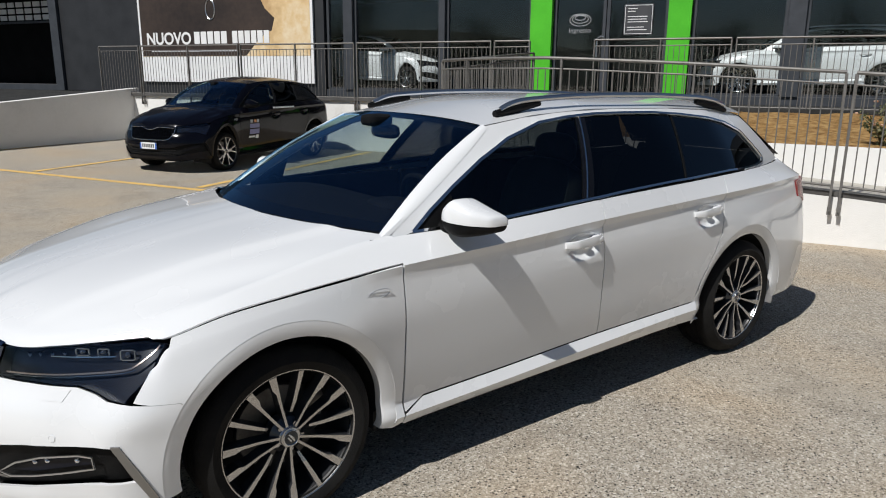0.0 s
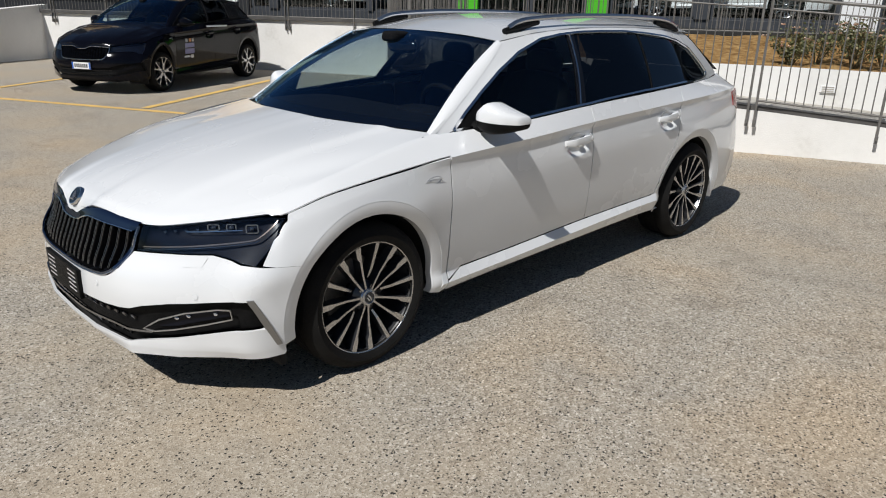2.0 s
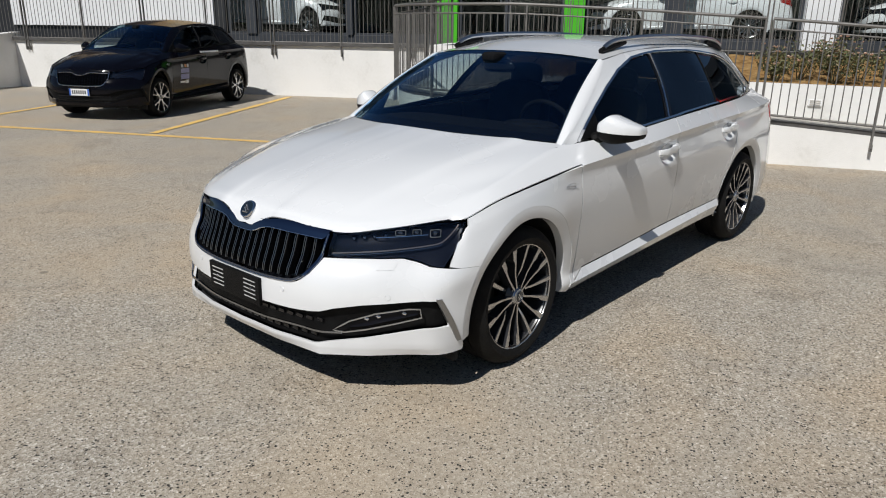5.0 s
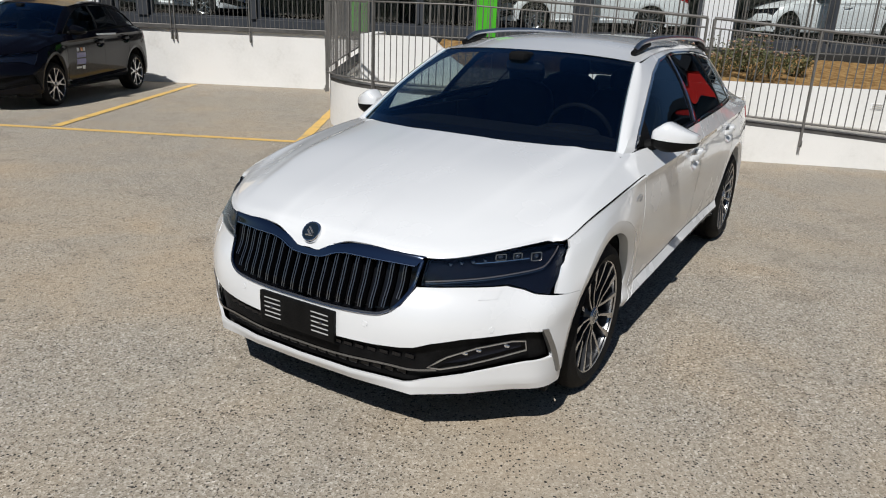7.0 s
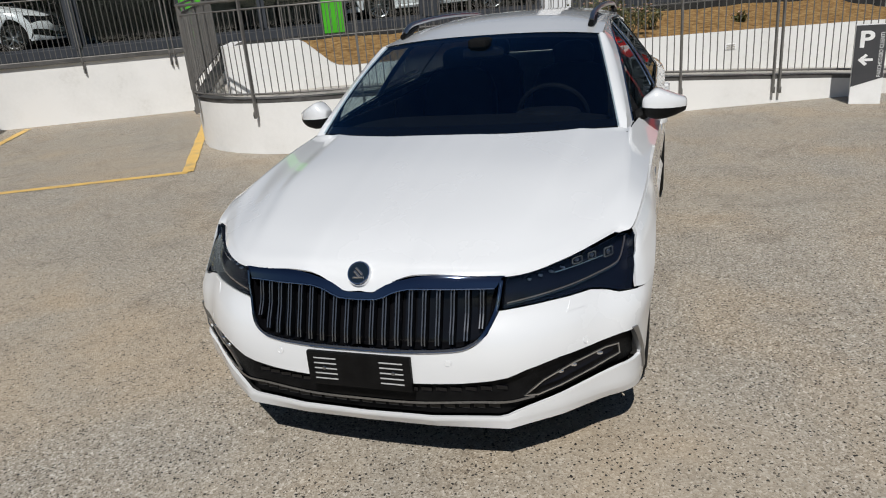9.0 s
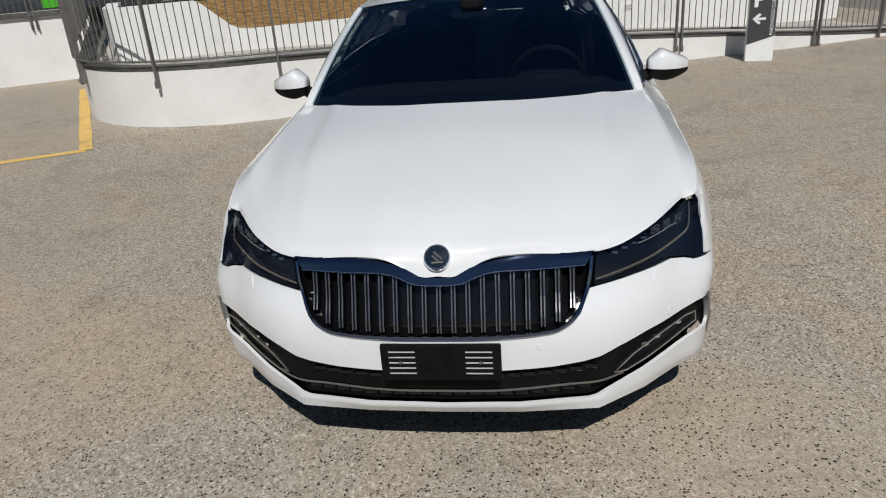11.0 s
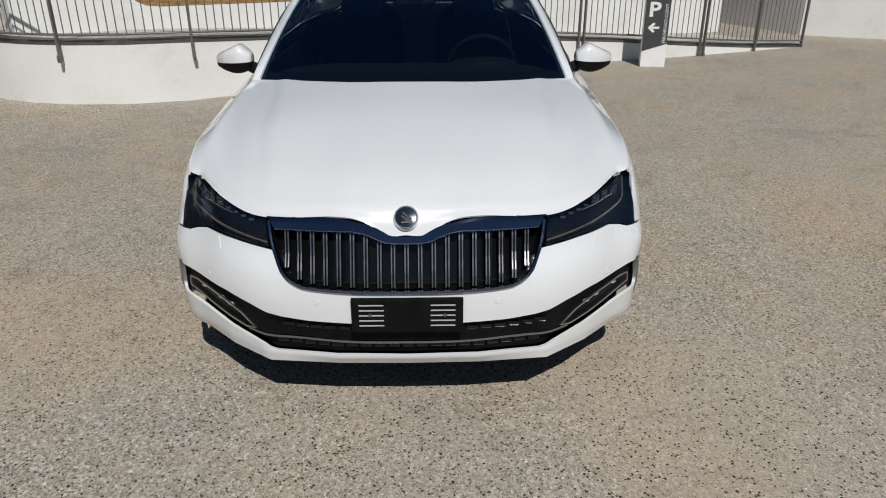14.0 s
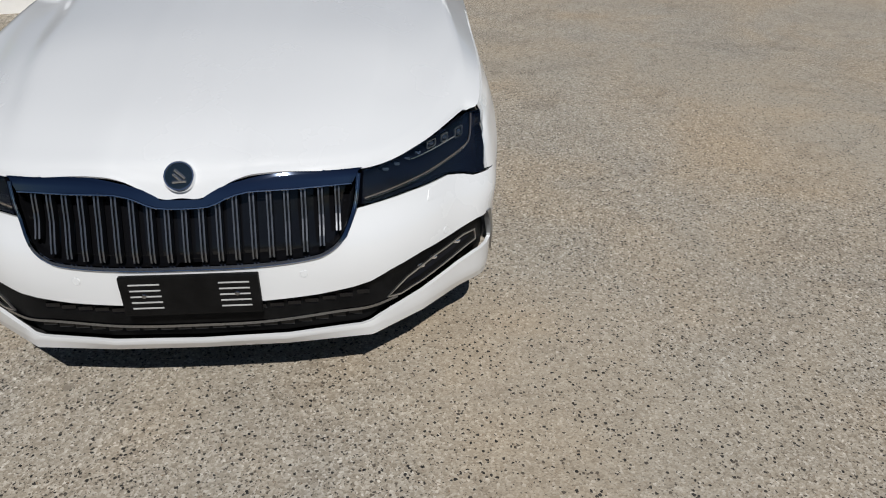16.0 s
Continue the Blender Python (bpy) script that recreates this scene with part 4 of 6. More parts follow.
def mirror_loft():
    """Door mirror housing: rounded sections from the door outwards (y, front x, rear x, bottom z, top z)."""
    rows = [(0.795, -0.745, -0.785, 1.04, 1.075), (0.80, -0.722, -0.805, 1.022, 1.095), (0.825, -0.706, -0.83, 1.004, 1.114), (0.865, -0.702, -0.85, 0.992, 1.138), (0.91, -0.714, -0.865, 0.992, 1.124), (0.96, -0.742, -0.882, 1.002, 1.102), (0.998, -0.782, -0.893, 1.014, 1.086), (1.013, -0.805, -0.893, 1.020, 1.077), (1.019, -0.83, -0.885, 1.035, 1.062)]
    rows = [(y + 0.016, xf + 0.026, xr + 0.026, zb - 0.016, zt - 0.016) for y, xf, xr, zb, zt in rows]
    rows = [(0.845 + (r[0] - 0.811) * 0.93, *r[1:]) for r in rows]
    rows = spline(rows, 26)
    pts = []
    for y, xf, xr, zb, zt in rows:
        ring = []
        for k in range(25):
            a = 2 * math.pi * k / 24
            c, d = math.cos(a), math.sin(a)
            px = math.copysign(abs(c) ** 0.5, c)
            pz = math.copysign(abs(d) ** 0.7, d)
            ring.append(((xf + xr) / 2 + (xf - xr) / 2 * px, y, (zb + zt) / 2 + (zt - zb) / 2 * pz))
        pts.append(ring)
    bm = grid_mesh(pts)
    bmesh.ops.remove_doubles(bm, verts=bm.verts[:], dist=0.0004)
    for ring in (pts[0], pts[-1]):
        bmesh.ops.holes_fill(bm, edges=[e for e in bm.edges if len(e.link_faces) == 1], sides=0)
    bmesh.ops.recalc_face_normals(bm, faces=bm.faces)
    return bm


def make_wheel(radius, rim, style, materials):
    """One wheel, its outer face towards +Y, built once and shared."""
    tyre, rimm, face, dark = materials
    root = new("wheel")
    bm = bmesh.new()
    w = 0.235
    lathe(bm, [(rim - 0.012, -0.02), (rim + 0.004, -0.004), (rim + 0.03, 0.004), (radius - 0.045, 0.0), (radius - 0.016, -0.014), (radius - 0.004, -0.035), (radius, -0.05)] + [q for k in range(3) for q in ((radius, -0.071 - k * 0.042), (radius - 0.006, -0.072 - k * 0.042), (radius - 0.006, -0.078 - k * 0.042), (radius, -0.079 - k * 0.042))] + [(radius, -w + 0.05), (radius - 0.008, -w + 0.02), (radius - 0.05, -w), (rim, -w)], 72)
    bmesh.ops.recalc_face_normals(bm, faces=bm.faces)
    part("tyre", bm, tyre, root, "black low-profile tyre", True)
    bm = bmesh.new()
    lathe(bm, [(rim - 0.016, -0.10), (rim - 0.012, -0.03), (rim - 0.006, -0.012), (rim + 0.002, -0.008), (rim + 0.003, -0.016)], 72)
    lathe(bm, [(rim - 0.014, -0.03), (rim - 0.03, -0.12), (rim - 0.035, -0.22)], 72, 1)
    bmesh.ops.recalc_face_normals(bm, faces=bm.faces)
    part("rim", bm, [rimm, dark], root, "machined alloy rim", True)
    bm = bmesh.new()
    lathe(bm, [(0.0, -0.016), (0.027, -0.016), (0.029, -0.017), (0.036, -0.019), (0.041, -0.028), (0.068, -0.05), (0.07, -0.09)], 40, [0, 0, 1, 1, 2, 2])
    bmesh.ops.recalc_face_normals(bm, faces=bm.faces)
    part("hub", bm, [M_EMBLEM, face, dark], root, "alloy hub with a dark centre cap", True)
    bm = bmesh.new()
    tube(bm, [(-0.014, -0.0155, -0.012), (-0.004, -0.0150, 0.0), (0.012, -0.0155, 0.014)], [0.003, 0.0045, 0.003], 6)
    tube(bm, [(-0.003, -0.0155, -0.014), (0.014, -0.0155, 0.002)], 0.003, 6)
    tube(bm, [(0.028 * math.cos(a), -0.016, 0.028 * math.sin(a)) for a in np.linspace(0, 2 * math.pi, 25)[:-1]], 0.0022, 6, closed=True)
    part("cap_badge", bm, M_BADGE, root, "small silver figure on the cap", True)
    bm = bmesh.new()
    lathe(bm, [(0.05, -0.13), (0.155, -0.13), (0.158, -0.135), (0.158, -0.155), (0.05, -0.155)], 48)
    bmesh.ops.recalc_face_normals(bm, faces=bm.faces)
    part("brake_disc", bm, M_BRAKE, root, "dull iron brake disc", True)
    bm = bmesh.new()
    lathe(bm, [(0.0, -0.17), (rim - 0.03, -0.17)], 40)
    part("back_plate", bm, M_UNDER, root)
    bm = blob(-0.11, -0.135, 0.06, 0.05, 0.045, 0.085, 4)
    part("caliper", bm, M_BRAKE, root, "grey brake caliper", True)
    for k in range(5):
        a = radians(72 * k + 36)
        bm = bmesh.new()
        tube(bm, [(0.05 * math.cos(a), -0.03, 0.05 * math.sin(a)), (0.05 * math.cos(a), -0.055, 0.05 * math.sin(a))], 0.009, 6)
        part("wheel_bolt", bm, M_DARKCHROME, root)
    shapes = []
    r1 = rim - 0.008
    if style == "multi":
        # a straight bar, and a bar that flares towards the rim on one side
        kinds = {0: [(0.085, 0.005, 0.005, -0.045), (0.13, 0.0065, 0.0065, -0.03), (0.2, 0.008, 0.008, -0.018), (r1, 0.0095, 0.0095, -0.011)],
                 1: [(0.034, 0.0045, 0.0045, -0.026), (0.12, 0.0045, 0.005, -0.026), (0.18, 0.005, 0.007, -0.018), (0.20, 0.006, 0.017, -0.017), (r1, 0.007, 0.020, -0.011)],
                 2: [(0.034, 0.0045, 0.0045, -0.026), (0.12, 0.005, 0.0045, -0.026), (0.18, 0.007, 0.005, -0.018), (0.20, 0.017, 0.006, -0.017), (r1, 0.020, 0.007, -0.011)]}
        plan = [(72 * k + d, kd) for k in range(5) for d, kd in ((0, 0), (23.5, 1), (-23.5, 2))]
    else:
        kinds = {0: [(0.03, 0.020, 0.020, -0.02), (0.08, 0.018, 0.018, -0.018), (0.12, 0.015, 0.015, -0.016), (0.135, 0.004, 0.004, -0.016)],
                 1: [(0.08, 0.018, -0.003, -0.020), (0.14, 0.032, -0.018, -0.016), (r1, 0.066, -0.048, -0.010)],
                 2: [(0.08, -0.003, 0.018, -0.020), (0.14, -0.018, 0.032, -0.016), (r1, -0.048, 0.066, -0.010)]}
        plan = [(72 * k, kd) for k in range(5) for kd in (0, 1, 2)]
    meshes = {}
    for kd, rows in kinds.items():
        bm = bmesh.new()
        rings = []
        for r, lft, rgt, y in rows:
            rings.append([bm.verts.new((-lft, y, r)), bm.verts.new((rgt, y, r)), bm.verts.new((rgt * 0.9 + 0.002, y - 0.05, r)), bm.verts.new((-lft * 0.9 - 0.002, y - 0.05, r))])
        for a, b in zip(rings, rings[1:]):
            for k in range(4):
                fc = bm.faces.new((a[k], a[(k + 1) % 4], b[(k + 1) % 4], b[k]))
                fc.material_index = 0 if k == 0 else 1
        bm.faces.new(rings[-1]).material_index = 1
        bm.faces.new(rings[0][::-1]).material_index = 1
        bmesh.ops.recalc_face_normals(bm, faces=bm.faces)
        meshes[kd] = mesh_of(bm, [face, dark])
    for ang, kd in plan:
        part("spoke", meshes[kd], None, root, m=Matrix.Rotation(radians(ang), 4, "Y"))
    return root


HANDLES = ((-1.445, 0.856), (-2.415, 0.891))


def dented(bm, x, z):
    """Presses the finger bowl behind a door handle into a door panel."""
    hit = [fc for fc in bm.faces if abs(fc.calc_center_median().x - x) < 0.20 and abs(fc.calc_center_median().z - z) < 0.14]
    bmesh.ops.subdivide_edges(bm, edges=list({e for fc in hit for e in fc.edges}), cuts=5, use_grid_fill=True)
    for v in bm.verts:
        d = math.hypot((v.co.x - x + 0.008) / 0.108, (v.co.z - z + 0.020) / 0.062)
        if d < 1:
            v.co.y -= 0.022 * min(1.0, (1 - d * d) * 1.8)
    return bm


def make_seat(P, root, x, y):
    seat = P("seat", blob(x - 0.02, y, 0.50, 0.27, 0.25, 0.11, 4), M_SEAT, root, "dark leather seat", True)
    back = blob(0, 0, 0, 0.10, 0.25, 0.34, 4)
    bmesh.ops.transform(back, matrix=pose(x - 0.36, y, 0.84, 0, -17, 0), verts=back.verts)
    P("backrest", back, M_SEAT, seat, smooth=True)
    head = blob(x - 0.49, y, 1.215, 0.055, 0.13, 0.085, 3)
    P("headrest", head, M_SEAT, seat, smooth=True)


def build_car(name, label, body, warp=None, wheel=None, wheel_at=None, rails=True, lamps_on=False, detail=True, stretch=None):
    """A car as one thing with its parts; warp moves every point of the pattern, wheel_at gives front and rear axle and half track."""
    root = empty(name, label, "car")
    warp = warp or (lambda p: p)

    def P(nm, bm, mats, parent=None, lab="", smooth=False):
        for v in bm.verts:
            v.co = Vector(warp(v.co))
        return part(nm, bm, mats, parent or root, lab, smooth)

    def two(nm, maker, mats, lab="", smooth=True, parent=None):
        b = maker()
        c = mirrored(b)
        return P(nm, b, mats, parent, lab, smooth), P(nm, c, mats, parent, lab, smooth)

    # shell behind the panels, floor and wheel housings
    R, RL = 0.385, 0.442
    shell = skin_panel(side_q([(0.30, 6.9), (-3.6, 7.9)]) + side_q([(-3.6, 0.1), (-3.25, 0.1)]) + arc(-2.841, 0.335, R + 0.02, 195, -15, 24) + side_q([(-2.4, 0.1), (-0.43, 0.1)]) + arc(0, 0.335, R + 0.02, 195, 10, 24), raise_by=-0.040, depth=0)
    inner = joined(shell, mirrored(shell.copy()))
    box(inner, -3.85, 0.80, -0.55, 0.55, 0.19, 0.215)
    box(inner, -2.40, -0.43, -0.74, 0.74, 0.20, 0.225)
    box(inner, -3.74, -3.27, -0.78, 0.78, 0.275, 0.30)
    box(inner, -0.42, -0.40, -0.80, 0.80, 0.2, 0.98)
    box(inner, 0.55, 0.60, -0.60, 0.60, 0.2, 0.70)
    for sg in (1, -1):
        box(inner, 0.40, 0.43, *sorted((sg * 0.50, sg * 0.86)), 0.15, 0.32)
        box(inner, 0.43, 0.58, *sorted((sg * 0.50, sg * 0.80)), 0.205, 0.225)
    for ax in (0.0, -2.841):
        for sg in (1, -1):
            rows = [[(ax + (R + 0.015) * math.cos(radians(a)), sg * (y if 0 <= a <= 180 else min(y, 0.79)), 0.335 + (R + 0.015) * math.sin(radians(a))) for a in range(-20, 201, 10)] for y in (0.865, 0.5)]
            rows.append([(ax + 0.01 * math.cos(radians(a)), sg * 0.5, 0.4) for a in range(-20, 201, 10)])
            inner = joined(inner, grid_mesh(rows))
    tray = [[skin(w, 0.0), skin(w, 0.0) * (0.95, 0.95, 1) + (0, 0, 0.006), np.array((0.55, skin(w, 0.0)[1] * 0.75, 0.2)), np.array((0.30, skin(w, 0.0)[1] * 0.6, 0.2))] for w in np.linspace(0, 5.6, 29)]
    tray = grid_mesh(tray)
    inner = joined(inner, mirrored(tray), tray)
    P("body_shell", inner, M_UNDER, None, "black underbody and wheel housings")

    # white panels
    bumper = both(skin_panel(f((0, 0.512), (0.322, 0.516), (0.391, 0.528), (0.439, 0.565), (0.472, 0.629), (0.62, 0.638), (0.747, 0.641), (0.80, 0.625), (0.835, 0.610)) + s((0.507, 0.602), (0.455, 0.597), (0.372, 0.5915)) + arc(0, 0.335, RL, 34, -13, 12) + [("w", w, 0.0) for w in np.arange(5.6, -0.01, -0.2)] + f(*INTAKE_LOW) + s((0.516, 0.356), (0.552, 0.474)) + f(*INTAKE_TOP[::-1])))
    bump = P("front_bumper", bumper, body, None, "painted front bumper with a broad lower lip", True)
    P("hood", hood_mesh(), body, None, "painted bonnet with raised ridges", True)
    two("front_fender", lambda: panel(side_q([(0.364, 6.94), (-0.479, 6.94)]) + side_q([(-0.479, 6.9), (-0.485, 0.3)]) + arc(0, 0.335, RL, 193, 34.5, 30) + s((0.372, 0.5925), (0.455, 0.598), (0.498, 0.608), (0.4365, 0.694), (0.3775, 0.760))), body)
    doors = two("front_door", lambda: dented(panel(side_q([(-0.4818, 7.96), (-1.584, 7.96)]) + side_q([(-1.584, 7.9), (-1.58, 6.0), (-1.62, 2.05)]) + side_q([(-1.55, 2.05), (-0.60, 2.05)]) + s((-0.4878, 0.30))), *HANDLES[0]), body, "painted front door")
    rear_doors = two("rear_door", lambda: dented(panel(side_q([(-1.589, 7.96), (-2.64, 7.96)]) + side_q([(-2.64, 7.9), (-2.58, 7.0), (-2.565, 6.0)]) + s((-2.55, 0.76), (-2.50, 0.655), (-2.412, 0.505)) + side_q([(-2.37, 2.05), (-1.626, 2.05)]) + side_q([(-1.626, 2.1), (-1.585, 6.0)])), *HANDLES[1]), body, "painted rear door")
    two("sill", lambda: panel(side_q([(-0.4885, 0.02), (-0.4885, 1.02)]) + side_q([(-0.60, 1.97), (-2.34, 1.97)]) + s((-2.378, 0.395), (-2.410, 0.458)) + arc(-2.841, 0.335, RL, 15, -10, 6) + side_q([(-2.45, 0.02)])), body, "painted sill with a broad ledge")
    two("rear_quarter", lambda: panel(side_q([(-2.645, 7.96), (-3.6, 7.96)]) + [("w", 17.0, 7.9), ("w", 17.5, 7.5), ("w", 17.5, 0.1), ("w", 17.0, 0.05)] + side_q([(-3.6, 0.05), (-3.26, 0.05)]) + arc(-2.841, 0.335, RL, 196, 17, 26) + s((-2.416, 0.472), (-2.424, 0.505), (-2.507, 0.654), (-2.556, 0.757)) + side_q([(-2.570, 6.0), (-2.585, 7.0)])), body)
    for ax, a0, a1 in ((0.0, -9, 192.5), (-2.841, -9.5, 195.5)):
        def arch_lip():
            rows = []
            for r, inset in ((RL + 0.004, 0.0014), (RL - 0.004, 0.0016), (R + 0.012, 0.013), (R, 0.020), (R - 0.002, 0.06)):
                row = []
                for a in np.linspace(radians(a0), radians(a1), 60):
                    x, z = ax + r * math.cos(a), 0.335 + r * math.sin(a)
                    p = skin(*chart("s", x, z))
                    row.append((x, p[1] - inset, z))
                rows.append(row)
            b = grid_mesh(rows)
            orient(b)
            return b
        two("arch_lip", arch_lip, body)
    tail = skin_patch(17.5, LAST, 0.05, TOP, 14, 26)
    P("tailgate", both(tail), body, None, "", True)
    two("roof_side_frame", lambda: side_panel([(-0.50, 0.97), (-0.45, 0.968), (-0.477, 0.992), (-0.80, 1.198), (-1.09, 1.37), (-1.4, 1.408), (-1.81, 1.428), (-2.47, 1.42), (-2.9, 1.403), (-3.2, 1.383), (-3.32, 1.355), (-3.38, 1.31), (-3.62, 1.078), (-3.40, 1.066), (-3.2, 1.064), (-3.0, 1.064), (-3.0, 1.072), (-3.18, 1.074), (-3.28, 1.085)] + DLO_TOP), body)
    roof = grid_mesh([[roof_point(a, t) for a in np.linspace(-1, 1, 31)] for t in np.linspace(0, 1, 31)])
    P("roof", roof, body, None, "", True)
    hatch = grid_mesh([[(-3.44 - 0.27 * t + 0.10 * abs(a) ** 3 * (1 - t) + 0.03 * abs(a) ** 3 * t, a * (0.50 + 0.10 * t), 1.352 + 0.045 * (1 - abs(a) ** 2.6) * (1 - t) - 0.25 * t) for a in np.linspace(-1, 1, 21)] for t in np.linspace(0, 1, 9)])
    P("rear_window", hatch, M_GLOSSBLACK, None, "dark rear window", True)

    def pillar_face():
        rows = []
        for t in np.linspace(-0.03, 1.0, 24):
            x, y, z = screen_point(1.0, t)
            xo, zo = -0.473 - 0.617 * t, 0.994 + 0.377 * t
            yo = cant(xo, zo)
            rows.append([(x, y - 0.006, z - 0.006), (x, y + 0.002, z + 0.003), ((x + xo) / 2, (y + yo) / 2 + 0.004, (z + zo) / 2 + 0.005), (xo, yo + 0.001, zo + 0.001), (xo - 0.008, cant(xo - 0.008, zo - 0.010) + 0.0012, zo - 0.010)])
        b = grid_mesh(rows)
        orient(b)
        return b

    two("pillar_face", pillar_face, body)
    P("cowl", grid_mesh([[Vector(screen_point(a, 0)) + Vector((dx, 0, dz)) for a in np.linspace(-0.99, 0.99, 25)] for dx, dz in ((-0.02, -0.012), (0.03, -0.02), (0.09, -0.035))]), M_PLASTIC, None, "black cowl panel", True)

    # glass
    bright = M_CHROME if rails else M_PLASTIC
    screen = P("windscreen", grid_mesh([[screen_point(a, t) for a in np.linspace(-1, 1, 31)] for t in np.linspace(0.0, 1, 15)]), M_SCREEN, None, "dark tinted windscreen reflecting the sky", True)
    edge = joined(grid_mesh([[Vector(screen_point(a, t)) - Vector((0.008, 0, 0.010)) for a in np.linspace(-1, 1, 31)] for t in (0.0, 0.035, 0.075)]), grid_mesh([[Vector(screen_point(a, t)) - Vector((0.008, 0, 0.010)) for a in np.linspace(-1, 1, 31)] for t in (0.95, 1.0)]),
                  *[grid_mesh([[Vector(screen_point(a * sg, t)) - Vector((0.008, 0, 0.010)) for a in (0.975, 0.985, 0.996)] for t in np.linspace(0, 1, 15)]) for sg in (1, -1)])
    P("screen_border", edge, M_GLOSSBLACK, screen, "black ceramic border", True)
    for k, (door, rdoor) in enumerate(zip(doors, rear_doors)):
        flip = mirrored if k else (lambda b: b)
        fw = side_panel([(-0.60, 0.994), (-1.0, 1.009), (-1.36, 1.033), (-1.48, 1.040), (-1.68, 1.396)] + DLO_TOP[10:16], raise_by=-0.006, depth=0)
        P("front_window", flip(fw), M_SIDEGLASS, door, "tinted front side window", True)
        rw = side_panel([(-1.555, 1.044), (-1.74, 1.055), (-2.2, 1.072), (-2.278, 1.073), (-2.452, 1.392), (-2.276, 1.402), (-1.826, 1.404), (-1.752, 1.40)], raise_by=-0.006, depth=0)
        P("rear_window", flip(rw), M_PRIVACY, rdoor, "dark privacy glass", True)
        qw = side_panel([(-2.294, 1.073), (-2.77, 1.082), (-3.0, 1.078), (-3.18, 1.080), (-3.28, 1.091)] + DLO_TOP[:7] + [(-2.468, 1.391)], raise_by=-0.006, depth=0)
        P("quarter_window", flip(qw), M_PRIVACY if rails else M_GLOSSBLACK, None, "dark privacy quarter glass", True)
        bp = side_panel([(-1.481, 1.038), (-1.554, 1.042), (-1.751, 1.402), (-1.681, 1.40)], raise_by=-0.001, depth=0.01)
        P("pillar_trim", flip(bp), M_GLOSSBLACK, None, "gloss black pillar trim", True)
        dv = side_panel([(-2.279, 1.073), (-2.293, 1.074), (-2.467, 1.391), (-2.453, 1.392)], raise_by=-0.001, depth=0.008)
        P("window_divider", flip(dv), M_PLASTIC, None, "", True)
        tri = side_panel([(-0.60, 0.994), (-0.79, 1.0), (-0.80, 1.118), (-0.69, 1.056)], raise_by=-0.001, depth=0.01)
        P("mirror_triangle", flip(tri), M_PLASTIC, door, "", True)
        P("window_trim", flip(window_trim(DLO_LOW, 0.014, 0.001)), bright, None, "bright trim strip below the windows", True)
        P("window_trim", flip(window_trim(DLO_TOP, 0.017, 0.001)), bright, None, "bright trim strip round the windows", True)
        P("belt_seal", flip(window_trim(DLO_LOW, 0.034, -0.022)), M_PLASTIC, None, "black inner window seal", True)
        # narrow bright ribbon stands in for the upright reflection on the gloss pillar
        P("pillar_strip", flip(window_trim([(-1.505, 1.045), (-1.70, 1.393)], 0.010, 0.001)), bright, None, "", True)
        # mirrors
        mir = new("door_mirror")
        mir.parent = root
        cap = mirror_loft()
        low = cap.copy()
        bmesh.ops.bisect_plane(cap, geom=cap.verts[:] + cap.edges[:] + cap.faces[:], plane_co=(0, 0.93, 1.034), plane_no=(0, -0.06, -1), clear_outer=True)
        bmesh.ops.bisect_plane(low, geom=low.verts[:] + low.edges[:] + low.faces[:], plane_co=(0, 0.93, 1.031), plane_no=(0, 0.06, 1), clear_outer=True)
        bmesh.ops.scale(low, vec=(0.96, 0.985, 1), space=Matrix.Translation((0.765, -0.94, 0)), verts=low.verts)
        tube(low, [(-0.72, 0.79, 0.985), (-0.742, 0.85, 1.003), (-0.755, 0.90, 1.024)], [0.032, 0.03, 0.026], 10)
        P("mirror_cap", flip(cap), body, mir, "painted mirror cap", True)
        P("mirror_base", flip(low), M_PLASTIC, mir, "black mirror base", True)
        # handles
        for dr, (hx, hz) in ((door, HANDLES[0]), (rdoor, HANDLES[1])):
            y0 = float(skin(*chart("s", hx, hz))[1])
            rows = []
            for t in np.linspace(0, 1, 17):
                stand = 0.002 + 0.030 * min(1.0, math.sin(math.pi * t) * 1.5) ** 0.7
                high = 0.015 + 0.006 * t + 0.004 * math.sin(math.pi * t)
                deep = 0.010 if 0.12 < t < 0.86 else 0.018
                x, z = hx + 0.115 - 0.23 * t, hz + 0.010 * t
                rows.append([(x, y0 + stand + deep * 0.5 * math.copysign(abs(math.cos(q)) ** 0.6, math.cos(q)), z + high * math.copysign(abs(math.sin(q)) ** 0.7, math.sin(q))) for q in np.linspace(0, 2 * math.pi, 13)])
            grip = grid_mesh(rows)
            bmesh.ops.remove_doubles(grip, verts=grip.verts[:], dist=0.0003)
            bmesh.ops.holes_fill(grip, edges=[e for e in grip.edges if len(e.link_faces) == 1], sides=0)
            bmesh.ops.recalc_face_normals(grip, faces=grip.faces)
            handle = P("door_handle", flip(grip), body, dr, "painted pull handle", True)
            foot = blob(hx - 0.088, y0 + 0.008, hz + 0.008, 0.030, 0.026, 0.017, 3, 14)
            P("handle_foot", flip(foot), body, handle, "", True)
            lock = blob(hx - 0.03, y0 - 0.006, hz - 0.022, 0.022, 0.020, 0.012, 3, 14)
            P("handle_stud", flip(lock), body, handle, "", True)
        # headlamp
        lens = skin_panel(LAMP, raise_by=0.001, depth=0.0)
        lamp = P("headlamp", flip(lens), M_LENS, None, "dark glassy headlamp", True)
        lamp.visible_shadow = False
        bowl = skin_panel(LAMP, raise_by=-0.035, depth=0.0)
        P("lamp_bowl", flip(bowl), M_LAMPDARK, lamp, "", True)
